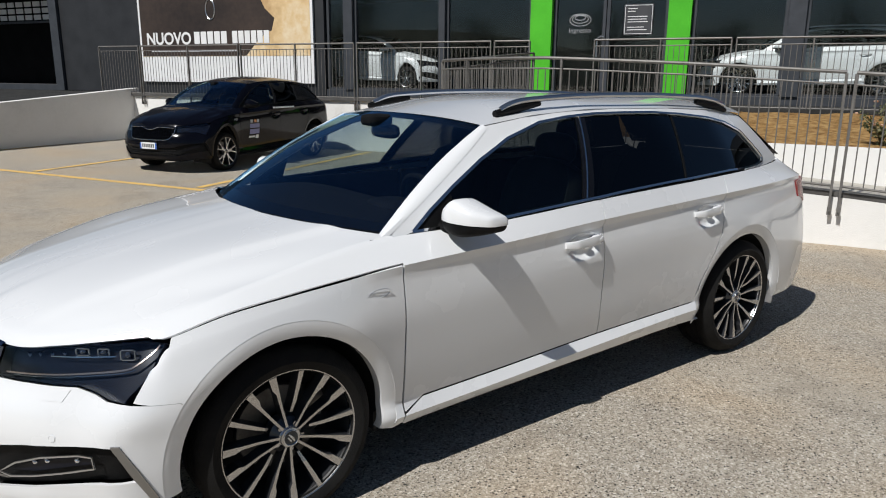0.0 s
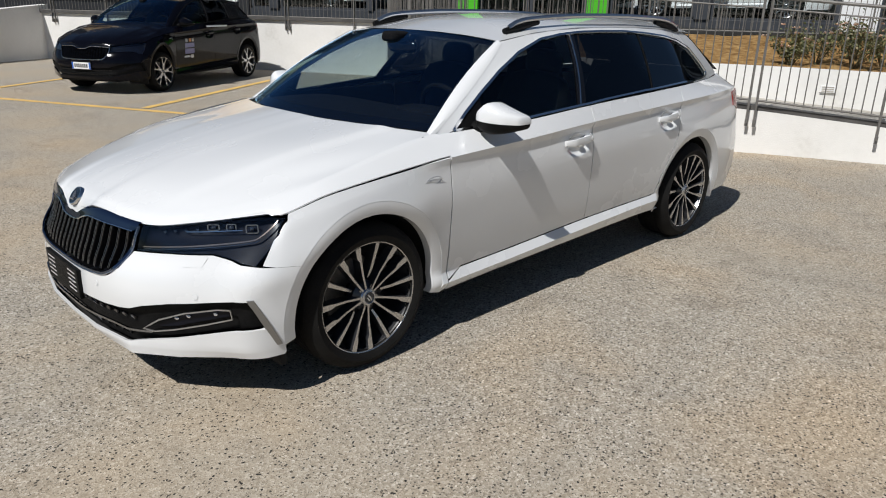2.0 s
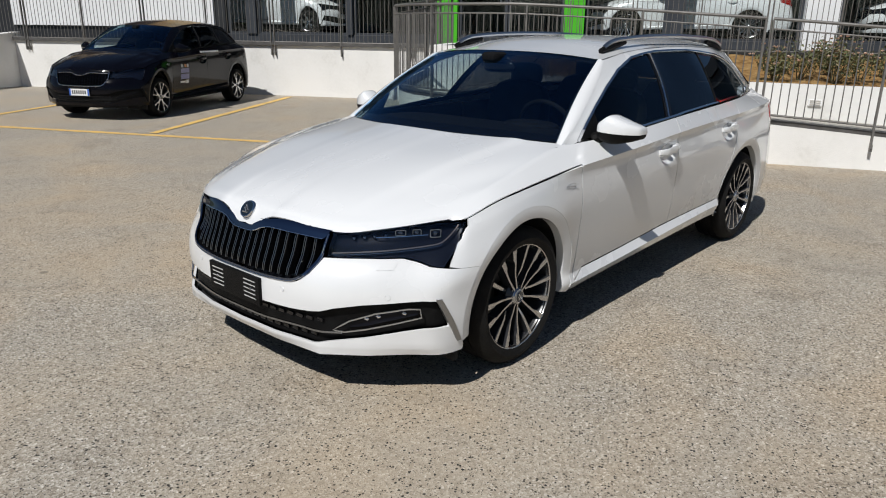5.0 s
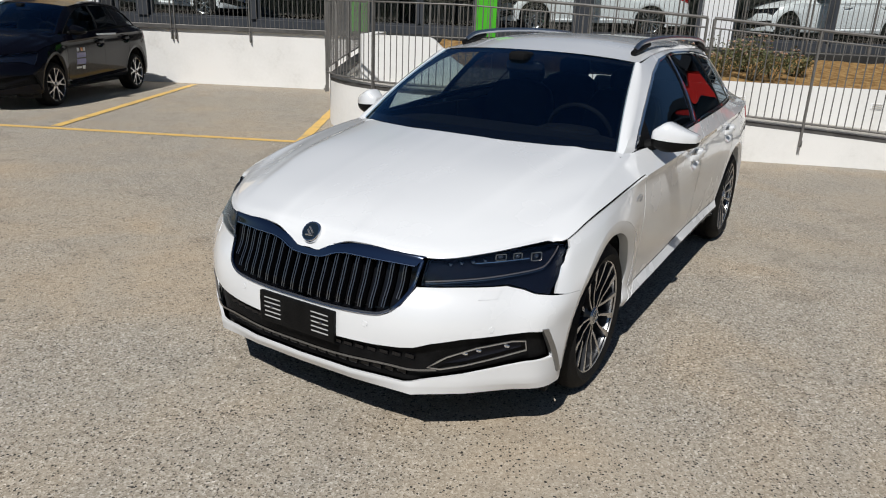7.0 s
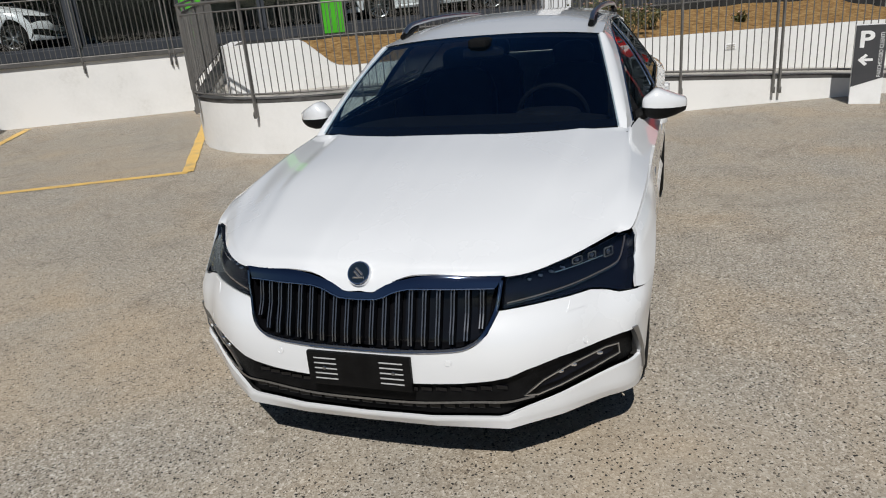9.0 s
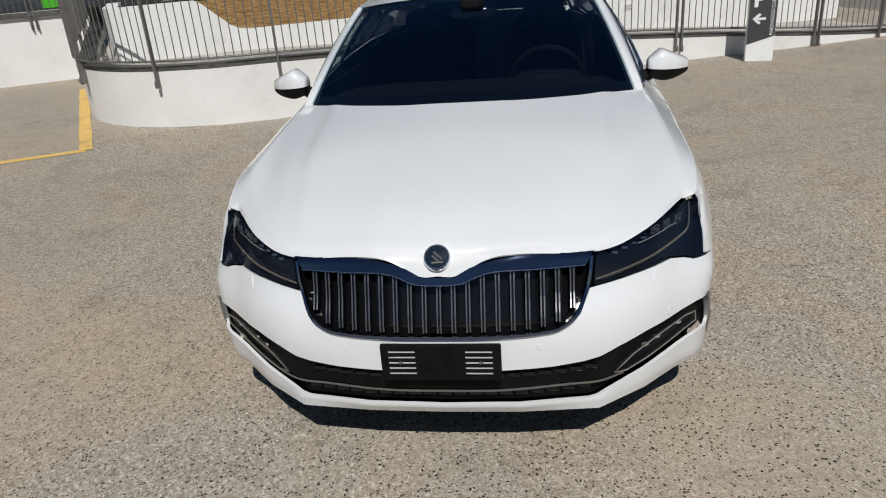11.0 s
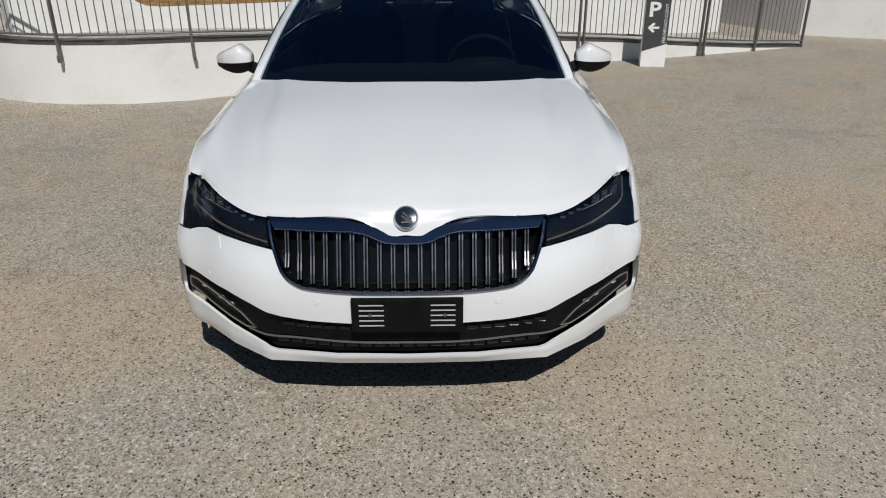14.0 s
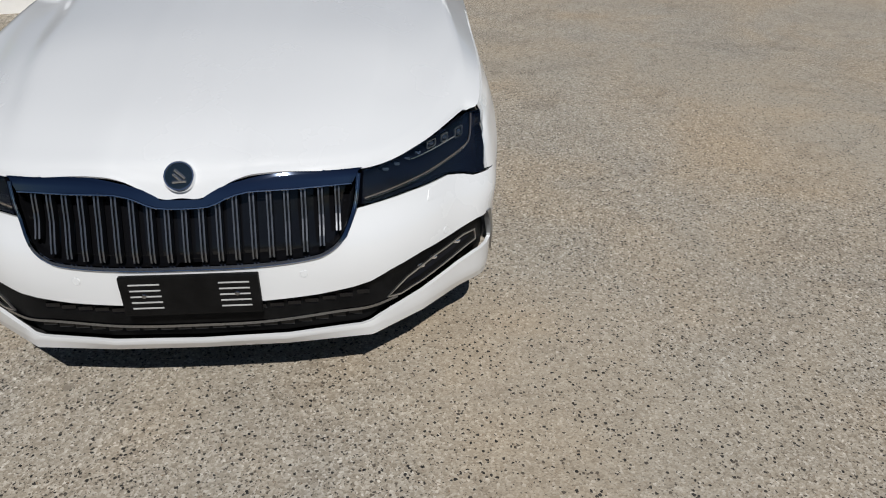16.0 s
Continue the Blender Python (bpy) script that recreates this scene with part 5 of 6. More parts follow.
        inner = [(k, a + 0.004, b) if k == "s" else (k, a, b + (0.003 if b < 0.69 else -0.003)) for k, a, b in LAMP]
        rim = skin_panel(inner, raise_by=0.0, depth=0.04)
        bmesh.ops.delete(rim, geom=[fc for fc in rim.faces if not any(len(e.link_faces) == 1 for e in fc.edges)], context="FACES")
        P("lamp_box", flip(rim), M_LAMPDARK, lamp)
        if detail:
            nrm = lambda p: (0.8, 0.5, 0.25)
            inset = Vector((-0.012, -0.007, -0.004))
            strip = [Vector(skin(*chart("f", y, z))) + inset for y, z in spline([(0.498, 0.650), (0.54, 0.655), (0.62, 0.664), (0.70, 0.673), (0.78, 0.684), (0.825, 0.694), (0.838, 0.708), (0.845, 0.735), (0.848, 0.762)], 34)]
            P("light_strip", flip(ribbon(strip, nrm, 0.006, 0.003)), M_STRIP, lamp, "thin silver light strip tinted with its amber glow", True)
            keel = [p + Vector((-0.004, -0.002, -0.010)) for p in strip[:24]]
            P("strip_rim", flip(ribbon(keel, nrm, 0.003, 0.002)), M_DARKCHROME, lamp, "", True)
            bar = [Vector(skin(*chart("f", y, 0.717 + 0.06 * (y - 0.66)))) + Vector((-0.016, -0.008, 0)) for y in np.linspace(0.64, 0.785, 10)]
            P("light_bar", flip(ribbon(bar, nrm, 0.004, 0.003)), M_REFLECTOR, lamp, "thin silver light bar", True)
            # row of small reflectors added for the glints under the top edge
            for y, z in ((0.565, 0.713), (0.598, 0.718), (0.631, 0.722), (0.664, 0.727)):
                c = Vector(skin(*chart("f", y, z))) + Vector((-0.022, -0.010, -0.004))
                P("reflector_cell", flip(blob(*c, 0.006, 0.010, 0.007, 3, 10)), M_CELL, lamp, "small bluish reflector put in for a glint", True)
            for y, z, wide, high in ((0.712, 0.737, 0.021, 0.011), (0.757, 0.737, 0.017, 0.012), (0.808, 0.731, 0.022, 0.016)):
                w, q = chart("f", y, z)
                c = Vector(skin(w, q))
                side = Vector(skin(min(w + 0.1, LAST), q)) - c
                side.z = 0
                side.normalize()
                out = Vector((-side.y, side.x, 0)) if -side.y > 0 else Vector((side.y, -side.x, 0))
                up = Vector((0, 0, 1))
                c = c - out * 0.022 - up * 0.004
                rim = [c + side * (wide * dx) + up * (high * dz) for dx, dz in ((-1, -0.8), (-0.8, -1), (0.8, -1), (1, -0.8), (1, 0.8), (0.8, 1), (-0.8, 1), (-1, 0.8))]
                P("module_rim", flip(ribbon(rim, lambda p: out, 0.003, 0.005, True)), M_SATIN, lamp, "chrome module rim", True)
                eye = blob(*c, 0.010, 0.010, high * 0.72, 2.4, 14)
                P("lamp_module", flip(eye), M_LENSGLASS, lamp, "clear projector lens", True)
        if rails:
            run = [(-1.25, 0.548, 1.432), (-1.33, 0.548, 1.462), (-1.45, 0.55, 1.478), (-1.8, 0.548, 1.492), (-2.3, 0.54, 1.492), (-2.75, 0.53, 1.478), (-2.97, 0.525, 1.458), (-3.10, 0.522, 1.425)]
            run = [tuple(p) for p in spline(run, 30)]
            bm = bmesh.new()
            tube(bm, run, 0.0145, 10)
            rail = P("roof_rail", flip(bm), M_SATIN, None, "satin aluminium roof rail", True)
            for pts in ([(-1.22, 0.548, 1.415), (-1.33, 0.548, 1.435), (-1.50, 0.55, 1.46)], [(-2.80, 0.53, 1.452), (-3.0, 0.525, 1.42), (-3.12, 0.522, 1.395)]):
                foot = bmesh.new()
                tube(foot, pts, [0.016, 0.022, 0.013], 10)
                P("rail_foot", flip(foot), M_PLASTIC, rail, "black rail foot", True)
        red = panel([("w", 15.7, 5.3), ("w", 16.4, 5.05), ("w", 17.5, 5.05), ("w", 17.5, 6.6), ("w", 16.5, 6.55), ("w", 15.6, 6.2)], raise_by=0.004, depth=0.01)
        P("tail_lamp", flip(red), M_REDLENS, None, "red tail lamp", True)
        # front corner: vent blade, fog lamp
        blade = skin_panel(s((0.572, 0.483), (0.550, 0.483), (0.508, 0.40), (0.450, 0.279), (0.473, 0.279), (0.528, 0.385)), raise_by=0.006, depth=0.02)
        P("vent_blade", flip(blade), M_BLADE if rails else M_PLASTIC, bump, "grey metallic corner blade", True)
        frame = f((0.55, 0.338), (0.61, 0.382), (0.70, 0.420), (0.80, 0.442), (0.838, 0.442), (0.842, 0.405), (0.76, 0.376), (0.66, 0.346), (0.59, 0.331))
        fog = P("fog_lamp", flip(skin_panel(f((0.58, 0.346), (0.70, 0.408), (0.80, 0.430), (0.828, 0.431), (0.83, 0.412), (0.76, 0.388), (0.66, 0.356)), raise_by=-0.016, depth=0.0)), M_LAMPDARK, bump, "slim fog lamp behind a dark lens", True)
        loop = [Vector(skin(*chart(*p))) + Vector((-0.004, -0.002, 0)) for p in [("f", *q) for q in dense_outline([(p[1], p[2]) for p in frame], 0.03)]]
        P("fog_frame", flip(ribbon(loop, lambda p: (0.8, 0.55, 0.1), 0.0065, 0.005, True)), M_SATIN if rails else M_PLASTIC, fog, "thin chrome frame", True)
        for y, z in ((0.665, 0.392), (0.705, 0.404), (0.785, 0.418)) if detail else ():
            c = Vector(skin(*chart("f", y, z))) + Vector((-0.014, -0.010, 0))
            P("fog_module", flip(blob(*c, 0.008, 0.014, 0.008, 2.6, 12)), M_REFLECTOR, fog, "small bright reflector", True)
        for y, z in ((0.314, 0.478), (0.737, 0.491)) if detail else ():
            w, q = chart("f", y, z)
            c = Vector(skin(w, q))
            bm = bmesh.new()
            lathe(bm, [(0.0, 0.0015), (0.0095, 0.0015), (0.0105, 0.0), (0.0115, 0.001), (0.013, 0.0005)], 20)
            nn = Vector(np.cross(skin(w + 0.05, q) - c, skin(w, q + 0.05) - c)).normalized()
            if nn.x + nn.y < 0:
                nn = -nn
            bmesh.ops.transform(bm, matrix=Matrix.Translation(c) @ nn.to_track_quat("Y", "Z").to_matrix().to_4x4(), verts=bm.verts)
            P("parking_sensor", flip(bm), body, bump, "", True)
        cap = skin_panel(f((0.687, 0.631), (0.737, 0.634), (0.731, 0.598), (0.679, 0.597)), raise_by=0.0015, depth=0.004)
        P("washer_cap", flip(cap), body, bump, "", True)
        bm = bmesh.new()
        c = Vector(skin(*chart("s", -0.36, 0.807)))
        loop = [c + Vector((0.045 * math.cos(a) - 0.012 * math.sin(a), 0.0015, 0.018 * math.sin(a))) for a in np.linspace(0, 2 * math.pi, 24)[:-1]]
        tube(bm, loop, 0.0011, 5, closed=True)
        tube(bm, [c + Vector((-0.055, 0.003, 0.004)), c + Vector((0.0, 0.003, 0.006)), c + Vector((0.052, 0.003, -0.004))], 0.0013, 5)
        P("fender_emblem", flip(bm), M_SATIN, None, "small metal emblem", True)

    # grille
    grille = P("grille", both(skin_panel(GRILLE, raise_by=-0.045, depth=0.0)), M_GLOSSBLACK, None, "wide black grille with upright double bars", True)
    wall = skin_panel(GRILLE, raise_by=0.0, depth=0.05)
    bmesh.ops.delete(wall, geom=[fc for fc in wall.faces if not any(len(e.link_faces) == 1 and min(v.co.y for v in e.verts) > 0.001 for e in fc.edges)], context="FACES")
    P("grille_box", both(wall), M_GLOSSBLACK, grille)
    top = skin_panel(f((0, 0.698), (0.057, 0.699), (0.10, 0.725), (0.156, 0.749), (0.235, 0.759), (0.33, 0.756), (0.42, 0.748), (0.489, 0.736), (0.459, 0.705), (0.212, 0.717), (0.14, 0.708), (0.095, 0.689), (0.06, 0.680), (0, 0.678)), raise_by=0.004, depth=0.02)
    P("grille_frame", both(top), M_SKYCHROME if rails else M_GLOSSBLACK, grille, "broad chrome upper frame", True)
    edge = [Vector(skin(*chart("f", y, z))) + Vector((0.006, 0, 0)) for y, z in ((0.0, 0.677), (0.04, 0.678), (0.07, 0.681), (0.095, 0.689), (0.118, 0.70), (0.145, 0.709), (0.18, 0.7155), (0.215, 0.716), (0.30, 0.713), (0.457, 0.704))]
    edge = [Vector((p.x, -p.y, p.z)) for p in edge[:0:-1]] + edge
    # added bead stands in for the highlight along the upper frame's chrome edge
    bm = bmesh.new()
    tube(bm, [tuple(p) for p in edge], 0.003, 6)
    P("frame_edge", bm, M_CHROME, grille, "thin bright bead for the highlight on the chrome edge", True)
    low = [Vector(skin(*chart("f", y, z))) + Vector((0.001, 0, 0)) for y, z in spline([(0.477, 0.728), (0.463, 0.64), (0.430, 0.571), (0.383, 0.536), (0.32, 0.525), (0.15, 0.521), (0.0, 0.520)], 40)]
    low += [Vector((p.x, -p.y, p.z)) for p in low[-2::-1]]
    P("grille_frame", ribbon(low, lambda p: (1, 0.5 * p.y, 0.1), 0.014, 0.006), M_SKYCHROME if rails else M_DARKCHROME, grille, "narrow chrome lower frame", True)
    # same bead for the highlight on the lower frame
    bm = bmesh.new()
    tube(bm, [tuple(p + Vector((0.006, 0, -0.004))) for p in low], 0.002, 6)
    P("frame_edge", bm, M_CHROME, grille, "thin bright bead for the highlight on the chrome edge", True)
    for i in range(-9, 10):
        y = i * 0.0462
        ay = abs(y)
        zt = float(np.interp(ay, [0, 0.06, 0.095, 0.14, 0.21, 0.455], [0.680, 0.682, 0.690, 0.709, 0.717, 0.705]))
        zb = float(np.interp(ay, [0, 0.31, 0.37, 0.415, 0.44], [0.529, 0.535, 0.548, 0.580, 0.62]))
        pts = [Vector(skin(*chart("f", ay, z))) * 1.0 for z in np.linspace(zb, zt, 7)]
        pts = [Vector((p.x - 0.010, y, p.z)) for p in pts]
        bm = bmesh.new()
        rows = []
        for p in pts:
            rows.append([bm.verts.new(p + Vector((dx, dy, 0))) for dx, dy in ((-0.03, -0.008), (-0.004, -0.0085), (0.0, -0.0075), (0.0, -0.003), (-0.006, -0.002), (-0.006, 0.002), (0.0, 0.003), (0.0, 0.0075), (-0.004, 0.0085), (-0.03, 0.008))])
        for a, b in zip(rows, rows[1:]):
            for k in range(9):
                bm.faces.new((a[k], a[k + 1], b[k + 1], b[k])).material_index = 1 if k in (2, 6) else 0
        bmesh.ops.recalc_face_normals(bm, faces=bm.faces)
        P("slat", bm, [M_GLOSSBLACK, M_SLAT if detail else M_GLOSSBLACK], grille)
    # lower intake
    intake = P("lower_intake", both(skin_panel(f(*INTAKE_TOP) + s((0.552, 0.474), (0.516, 0.356)) + f(*INTAKE_LOW[::-1]), raise_by=-0.03, depth=0)), M_PLASTIC, bump, "black lower intake", True)
    for row, z in enumerate((0.302, 0.366)):
        for k in range(-9, 10):
            y = k * 0.05 + (0.025 if row else 0)
            if abs(y) < 0.48:
                c = Vector(skin(*chart("f", abs(y), z)))
                P("mesh_cell", boxed(c.x - 0.034, c.x - 0.024, y - 0.02, y + 0.02, z - 0.008, z + 0.008, 0.003), M_GLOSSBLACK, intake)
    line = [("f", a, b) for a, b in ((0.0, 0.326), (0.2, 0.327), (0.4, 0.330), (0.50, 0.326), (0.58, 0.328))]
    pts = [Vector(skin(*chart(*p))) + Vector((-0.006, 0, 0)) for p in line]
    pts = [Vector((p.x, -p.y, p.z)) for p in pts[:0:-1]] + pts
    P("intake_strip", ribbon([tuple(p) for p in spline([tuple(p) for p in pts], 40)], lambda p: (1, 0, 0.15), 0.010, 0.008), M_DARKCHROME if rails else M_PLASTIC, intake, "dark chrome strip across the intake", True)
    holder = bmesh.new()
    x0 = 0.930
    box(holder, x0, x0 + 0.018, -0.192, 0.192, 0.374, 0.502, 0.006)
    if detail:
        plate = P("plate_holder", holder, M_PLASTIC, bump, "empty black number plate holder")
        for sg in (1, -1):
            for k in range(5):
                P("slot", boxed(x0 + 0.014, x0 + 0.0195, *sorted((sg * 0.08, sg * 0.165)), 0.399 + k * 0.0195, 0.4035 + k * 0.0195, 0.001), M_SLOT, plate, "pale printed line")
        for y in (0.128, -0.128):
            bm = bmesh.new()
            lathe(bm, [(0.0, 0.003), (0.006, 0.003), (0.008, 0.0)], 14)
            bmesh.ops.transform(bm, matrix=Matrix.Translation((x0 + 0.018, y, 0.4415)) @ Matrix.Rotation(radians(-90), 4, "Z"), verts=bm.verts)
            P("screw", bm, M_DARKCHROME, plate, "small dark screw", True)
        badge = bmesh.new()
        lathe(badge, [(0.0, 0.010), (0.034, 0.008), (0.036, 0.010), (0.040, 0.010), (0.043, 0.004), (0.043, -0.006)], 40, [1, 1, 0, 0, 0])
        nn = Vector((0.80, 0, 0.60))
        bmesh.ops.transform(badge, matrix=Matrix.Translation((0.843, 0, 0.757)) @ nn.to_track_quat("Y", "Z").to_matrix().to_4x4(), verts=badge.verts)
        bmesh.ops.recalc_face_normals(badge, faces=badge.faces)
        em = P("emblem", badge, [M_CHROME, M_EMBLEM], None, "round chrome emblem with a dark centre", True)
        fig = bmesh.new()
        for a, b in (((-0.018, -0.008), (0.010, 0.016)), ((-0.006, -0.014), (0.014, 0.004)), ((-0.02, -0.016), (0.016, -0.018))):
            tube(fig, [(a[0], 0.011, a[1]), (b[0], 0.011, b[1])], 0.0045, 6)
        bmesh.ops.transform(fig, matrix=Matrix.Translation((0.843, 0, 0.757)) @ nn.to_track_quat("Y", "Z").to_matrix().to_4x4(), verts=fig.verts)
        P("emblem_figure", fig, M_ALLOY, em)
    else:
        box(holder, x0 + 0.0185, x0 + 0.0195, -0.18, 0.18, 0.378, 0.478, 0, 1)
        plate = P("number_plate", holder, [M_PLASTIC, M_WHITEPRINT], bump, "white number plate with blue ends")
        for sg in (1, -1):
            P("plate_band", boxed(x0 + 0.019, x0 + 0.0205, *sorted((sg * 0.15, sg * 0.179)), 0.379, 0.477), M_PLATEBLUE, plate)
        for k in range(7):
            P("plate_bar", boxed(x0 + 0.019, x0 + 0.0205, -0.13 + k * 0.038, -0.105 + k * 0.038, 0.40, 0.456), M_BLACKPRINT, plate)

    # cabin
    dash = blob(-0.62, 0, 0.90, 0.30, 0.74, 0.115, 5, 28)
    cabin = P("dashboard", dash, M_TRIM, None, "dark dashboard", True)
    cowl = blob(-0.80, 0.37, 1.0, 0.10, 0.17, 0.04, 3)
    P("instrument_hood", cowl, M_TRIM, cabin, "", True)
    ring = bmesh.new()
    tube(ring, [(0, 0.185 * math.cos(a), 0.185 * math.sin(a)) for a in np.linspace(0, 2 * math.pi, 40)[:-1]], 0.014, 8, closed=True)
    tube(ring, [(0, -0.18, 0), (0.02, 0, -0.01), (0, 0.18, 0)], [0.012, 0.03, 0.012], 8)
    tube(ring, [(0.02, 0, -0.01), (0, 0, -0.18)], [0.03, 0.012], 8)
    bmesh.ops.transform(ring, matrix=pose(-0.98, 0.37, 0.965, 0, 22, 0), verts=ring.verts)
    P("steering_wheel", ring, M_TRIM, None, "black steering wheel", True)
    for y in (0.37, -0.37):
        make_seat(P, root, -1.32, y)
    make_seat(P, root, -2.25, 0.38)
    make_seat(P, root, -2.25, -0.38)
    for sg in (1, -1):
        for dr, a, b in ((doors, -1.58, -0.60), (rear_doors, -2.55, -1.60)):
            P("door_lining", boxed(a, b, *sorted((sg * 0.79, sg * 0.81)), 0.36, 1.0, 0.006), M_TRIM, dr[0 if sg > 0 else 1])
    P("cabin_floor", boxed(-3.5, -0.5, -0.78, 0.78, 0.30, 0.34), M_TRIM)
    lining = grid_mesh([[Vector(roof_point(a * 0.97, t)) - Vector((0, 0, 0.03)) for a in np.linspace(-1, 1, 13)] for t in np.linspace(0.01, 0.99, 13)])
    P("headliner", lining, M_HEADLINE, None, "", True)
    P("rear_view_mirror", blob(-0.98, 0.0, 1.315, 0.025, 0.115, 0.036, 3.5), M_GLOSSBLACK, None, "", True)
    P("sensor_box", blob(-0.93, 0.0, 1.37, 0.07, 0.06, 0.03, 4), M_TRIM, None, "", True)

    # wheels
    front, rear, half = wheel_at
    for x in (front, rear):
        for sg in (1, -1):
            wl = wheel.copy() if wheel.get("used") else wheel
            if wl is not wheel:
                scene.collection.objects.link(wl)
                for ch in wheel.children:
                    c = ch.copy()
                    scene.collection.objects.link(c)
                    c.parent = wl
            wheel["used"] = 1
            wl.parent = root
            wl.matrix_basis = pose(x, sg * half, wheel["radius"], 0, 0, 0 if sg > 0 else 180) @ Matrix.Rotation(radians((11 if x < -1 else -11) * sg), 4, "Y")
    for o in root.children:
        for key in ("used", "radius"):
            if key in o and o is not wheel:
                del o[key]
    for key in ("used", "radius"):
        if key in wheel:
            del wheel[key]
    return root


M_SLOT = material("pale_print", (0.45, 0.45, 0.45), 0.5)
M_PLATEBLUE = material("plate_blue", (0.02, 0.10, 0.45), 0.4)

big_wheel = make_wheel(0.335, 0.256, "multi", (M_RUBBER, M_ALLOY, M_ALLOY, M_ALLOYDARK))
big_wheel["radius"] = 0.335
estate = build_car("estate_car", "white estate car with tinted rear windows and silver roof rails", M_WHITE, wheel=big_wheel, wheel_at=(-0.006, -2.846, 0.91), lamps_on=True)
XMAP = [(1.1, 0.985), (0.945, 0.83), (0.0, 0.0), (-0.2, -0.08), (-0.47, -0.33), (-1.09, -0.94), (-1.6, -1.45), (-2.841, -2.56), (-3.3, -2.96), (-3.66, -3.12), (-3.93, -3.24)]


def hatch_warp(p):
    x = float(np.interp(-p[0], [-a for a, _ in XMAP], [b for _, b in XMAP]))
    tail = min(max((-1.9 - x) / 1.2, 0.0), 1.0)
    up = max(p[2] - 1.06, 0.0)
    return (x + 0.32 * up * tail, p[1] * 0.975, p[2] * 1.02 - 0.07 * up * tail)


small_wheel = make_wheel(0.312, 0.236, "star", (M_RUBBER, M_ALLOY, M_ALLOY, M_ALLOYDARK))
small_wheel["radius"] = 0.312
hatch = build_car("hatchback_car", "black hatchback car with door decals parked in a yellow bay", M_BLACKPAINT, hatch_warp, small_wheel, (0.0, -2.56, 0.875), rails=False, detail=False)
hatch.matrix_basis = pose(-3.02, -9.69, 0, 0, 0, 28.8) @ Matrix.Scale(1.03, 4)
# decals on the near door
M_DECALS = [material("decal_" + n, c, 0.4) for n, c in (("violet", (0.22, 0.22, 0.42)), ("orange", (0.65, 0.28, 0.10)), ("grey", (0.5, 0.5, 0.52)), ("white", (0.75, 0.75, 0.75)))]
for x0, x1, z0, z1, k in ((-0.98, -0.72, 0.55, 0.63, 0), (-0.98, -0.72, 0.65, 0.72, 0), (-0.90, -0.84, 0.74, 0.79, 1), (-0.80, -0.74, 0.74, 0.79, 2), (-0.97, -0.92, 0.74, 0.79, 2), (-0.96, -0.88, 0.475, 0.53, 3), (-0.86, -0.70, 0.49, 0.52, 3)):
    d = skin_panel(s((x0, z0), (x0, z1), (x1, z1), (x1, z0)), raise_by=0.002, depth=0.002)
    for v in d.verts:
        v.co = Vector(hatch_warp(v.co))
    part("decal", d, M_DECALS[k], hatch, "printed door decal")
for k in range(9):
    d = skin_panel(s((-1.40 - k * 0.075, 0.955), (-1.40 - k * 0.075, 0.98), (-1.455 - k * 0.075, 0.98), (-1.455 - k * 0.075, 0.955)), raise_by=0.002, depth=0.001)
    for v in d.verts:
        v.co = Vector(hatch_warp(v.co))
    part("decal", d, M_DECALS[3], hatch, "small white lettering bars")

show_wheel = make_wheel(0.312, 0.222, "star", (M_RUBBER, M_ALLOY, M_ALLOY, M_ALLOYDARK))
show_wheel["radius"] = 0.312
show = build_car("hatchback_car", "white hatchback on display behind the showroom glass", M_WHITE, hatch_warp, show_wheel, (0.0, -2.56, 0.875), rails=False, detail=False)
show.matrix_basis = TURN @ pose(-7.0, 16.3, 1.243, 0, 0, 0)
second = copy_thing(estate, TURN @ pose(1.42, 16.15, 1.243, 0, 0, 180))
second.name = "estate_car"
tagged(second, "white estate car on display behind the showroom glass")
fourth = copy_thing(show, TURN @ pose(7.7, 16.3, 1.243, 0, 0, 180))
fourth.name = "hatchback_car"
third = copy_thing(show, pose(-14.1, 7.45, -0.33, 0, 0, -116.8))
third.name = "hatchback_car"
tagged(third, "white car with dark windows parked on the drive")


# ---- showroom front ----
def text_mesh(body, size, extrude=0.002, align="CENTER", bold=0.0):
    cu = bpy.data.curves.new("text", "FONT")
    cu.body, cu.size, cu.extrude, cu.align_x, cu.offset = body, size, extrude, align, bold
    tmp = new("text", cu)
    dg = bpy.context.evaluated_depsgraph_get()
    me = bpy.data.meshes.new_from_object(tmp.evaluated_get(dg))
    bpy.data.objects.remove(tmp)
    return me




def flat(pts, depth=0.01):
    """A thin plate from points (u, z), lying on v = 0 and facing the yard."""
    bm = bmesh.new()
    fc = bm.faces.new([bm.verts.new((u, 0, z)) for u, z in pts])
    r = bmesh.ops.extrude_face_region(bm, geom=[fc])
    bmesh.ops.translate(bm, vec=(0, -depth, 0), verts=[g for g in r["geom"] if isinstance(g, bmesh.types.BMVert)])
    bmesh.ops.recalc_face_normals(bm, faces=bm.faces)
    return bm


def plate(name, u0, u1, z0, z1, v, thick, mat, label, parent=None, category="", bevel=0.004):
    return env(name, boxed(u0, u1, v - thick, v, z0, z1, bevel), mat, label, parent=parent, kind="" if parent else "structure", category=category)


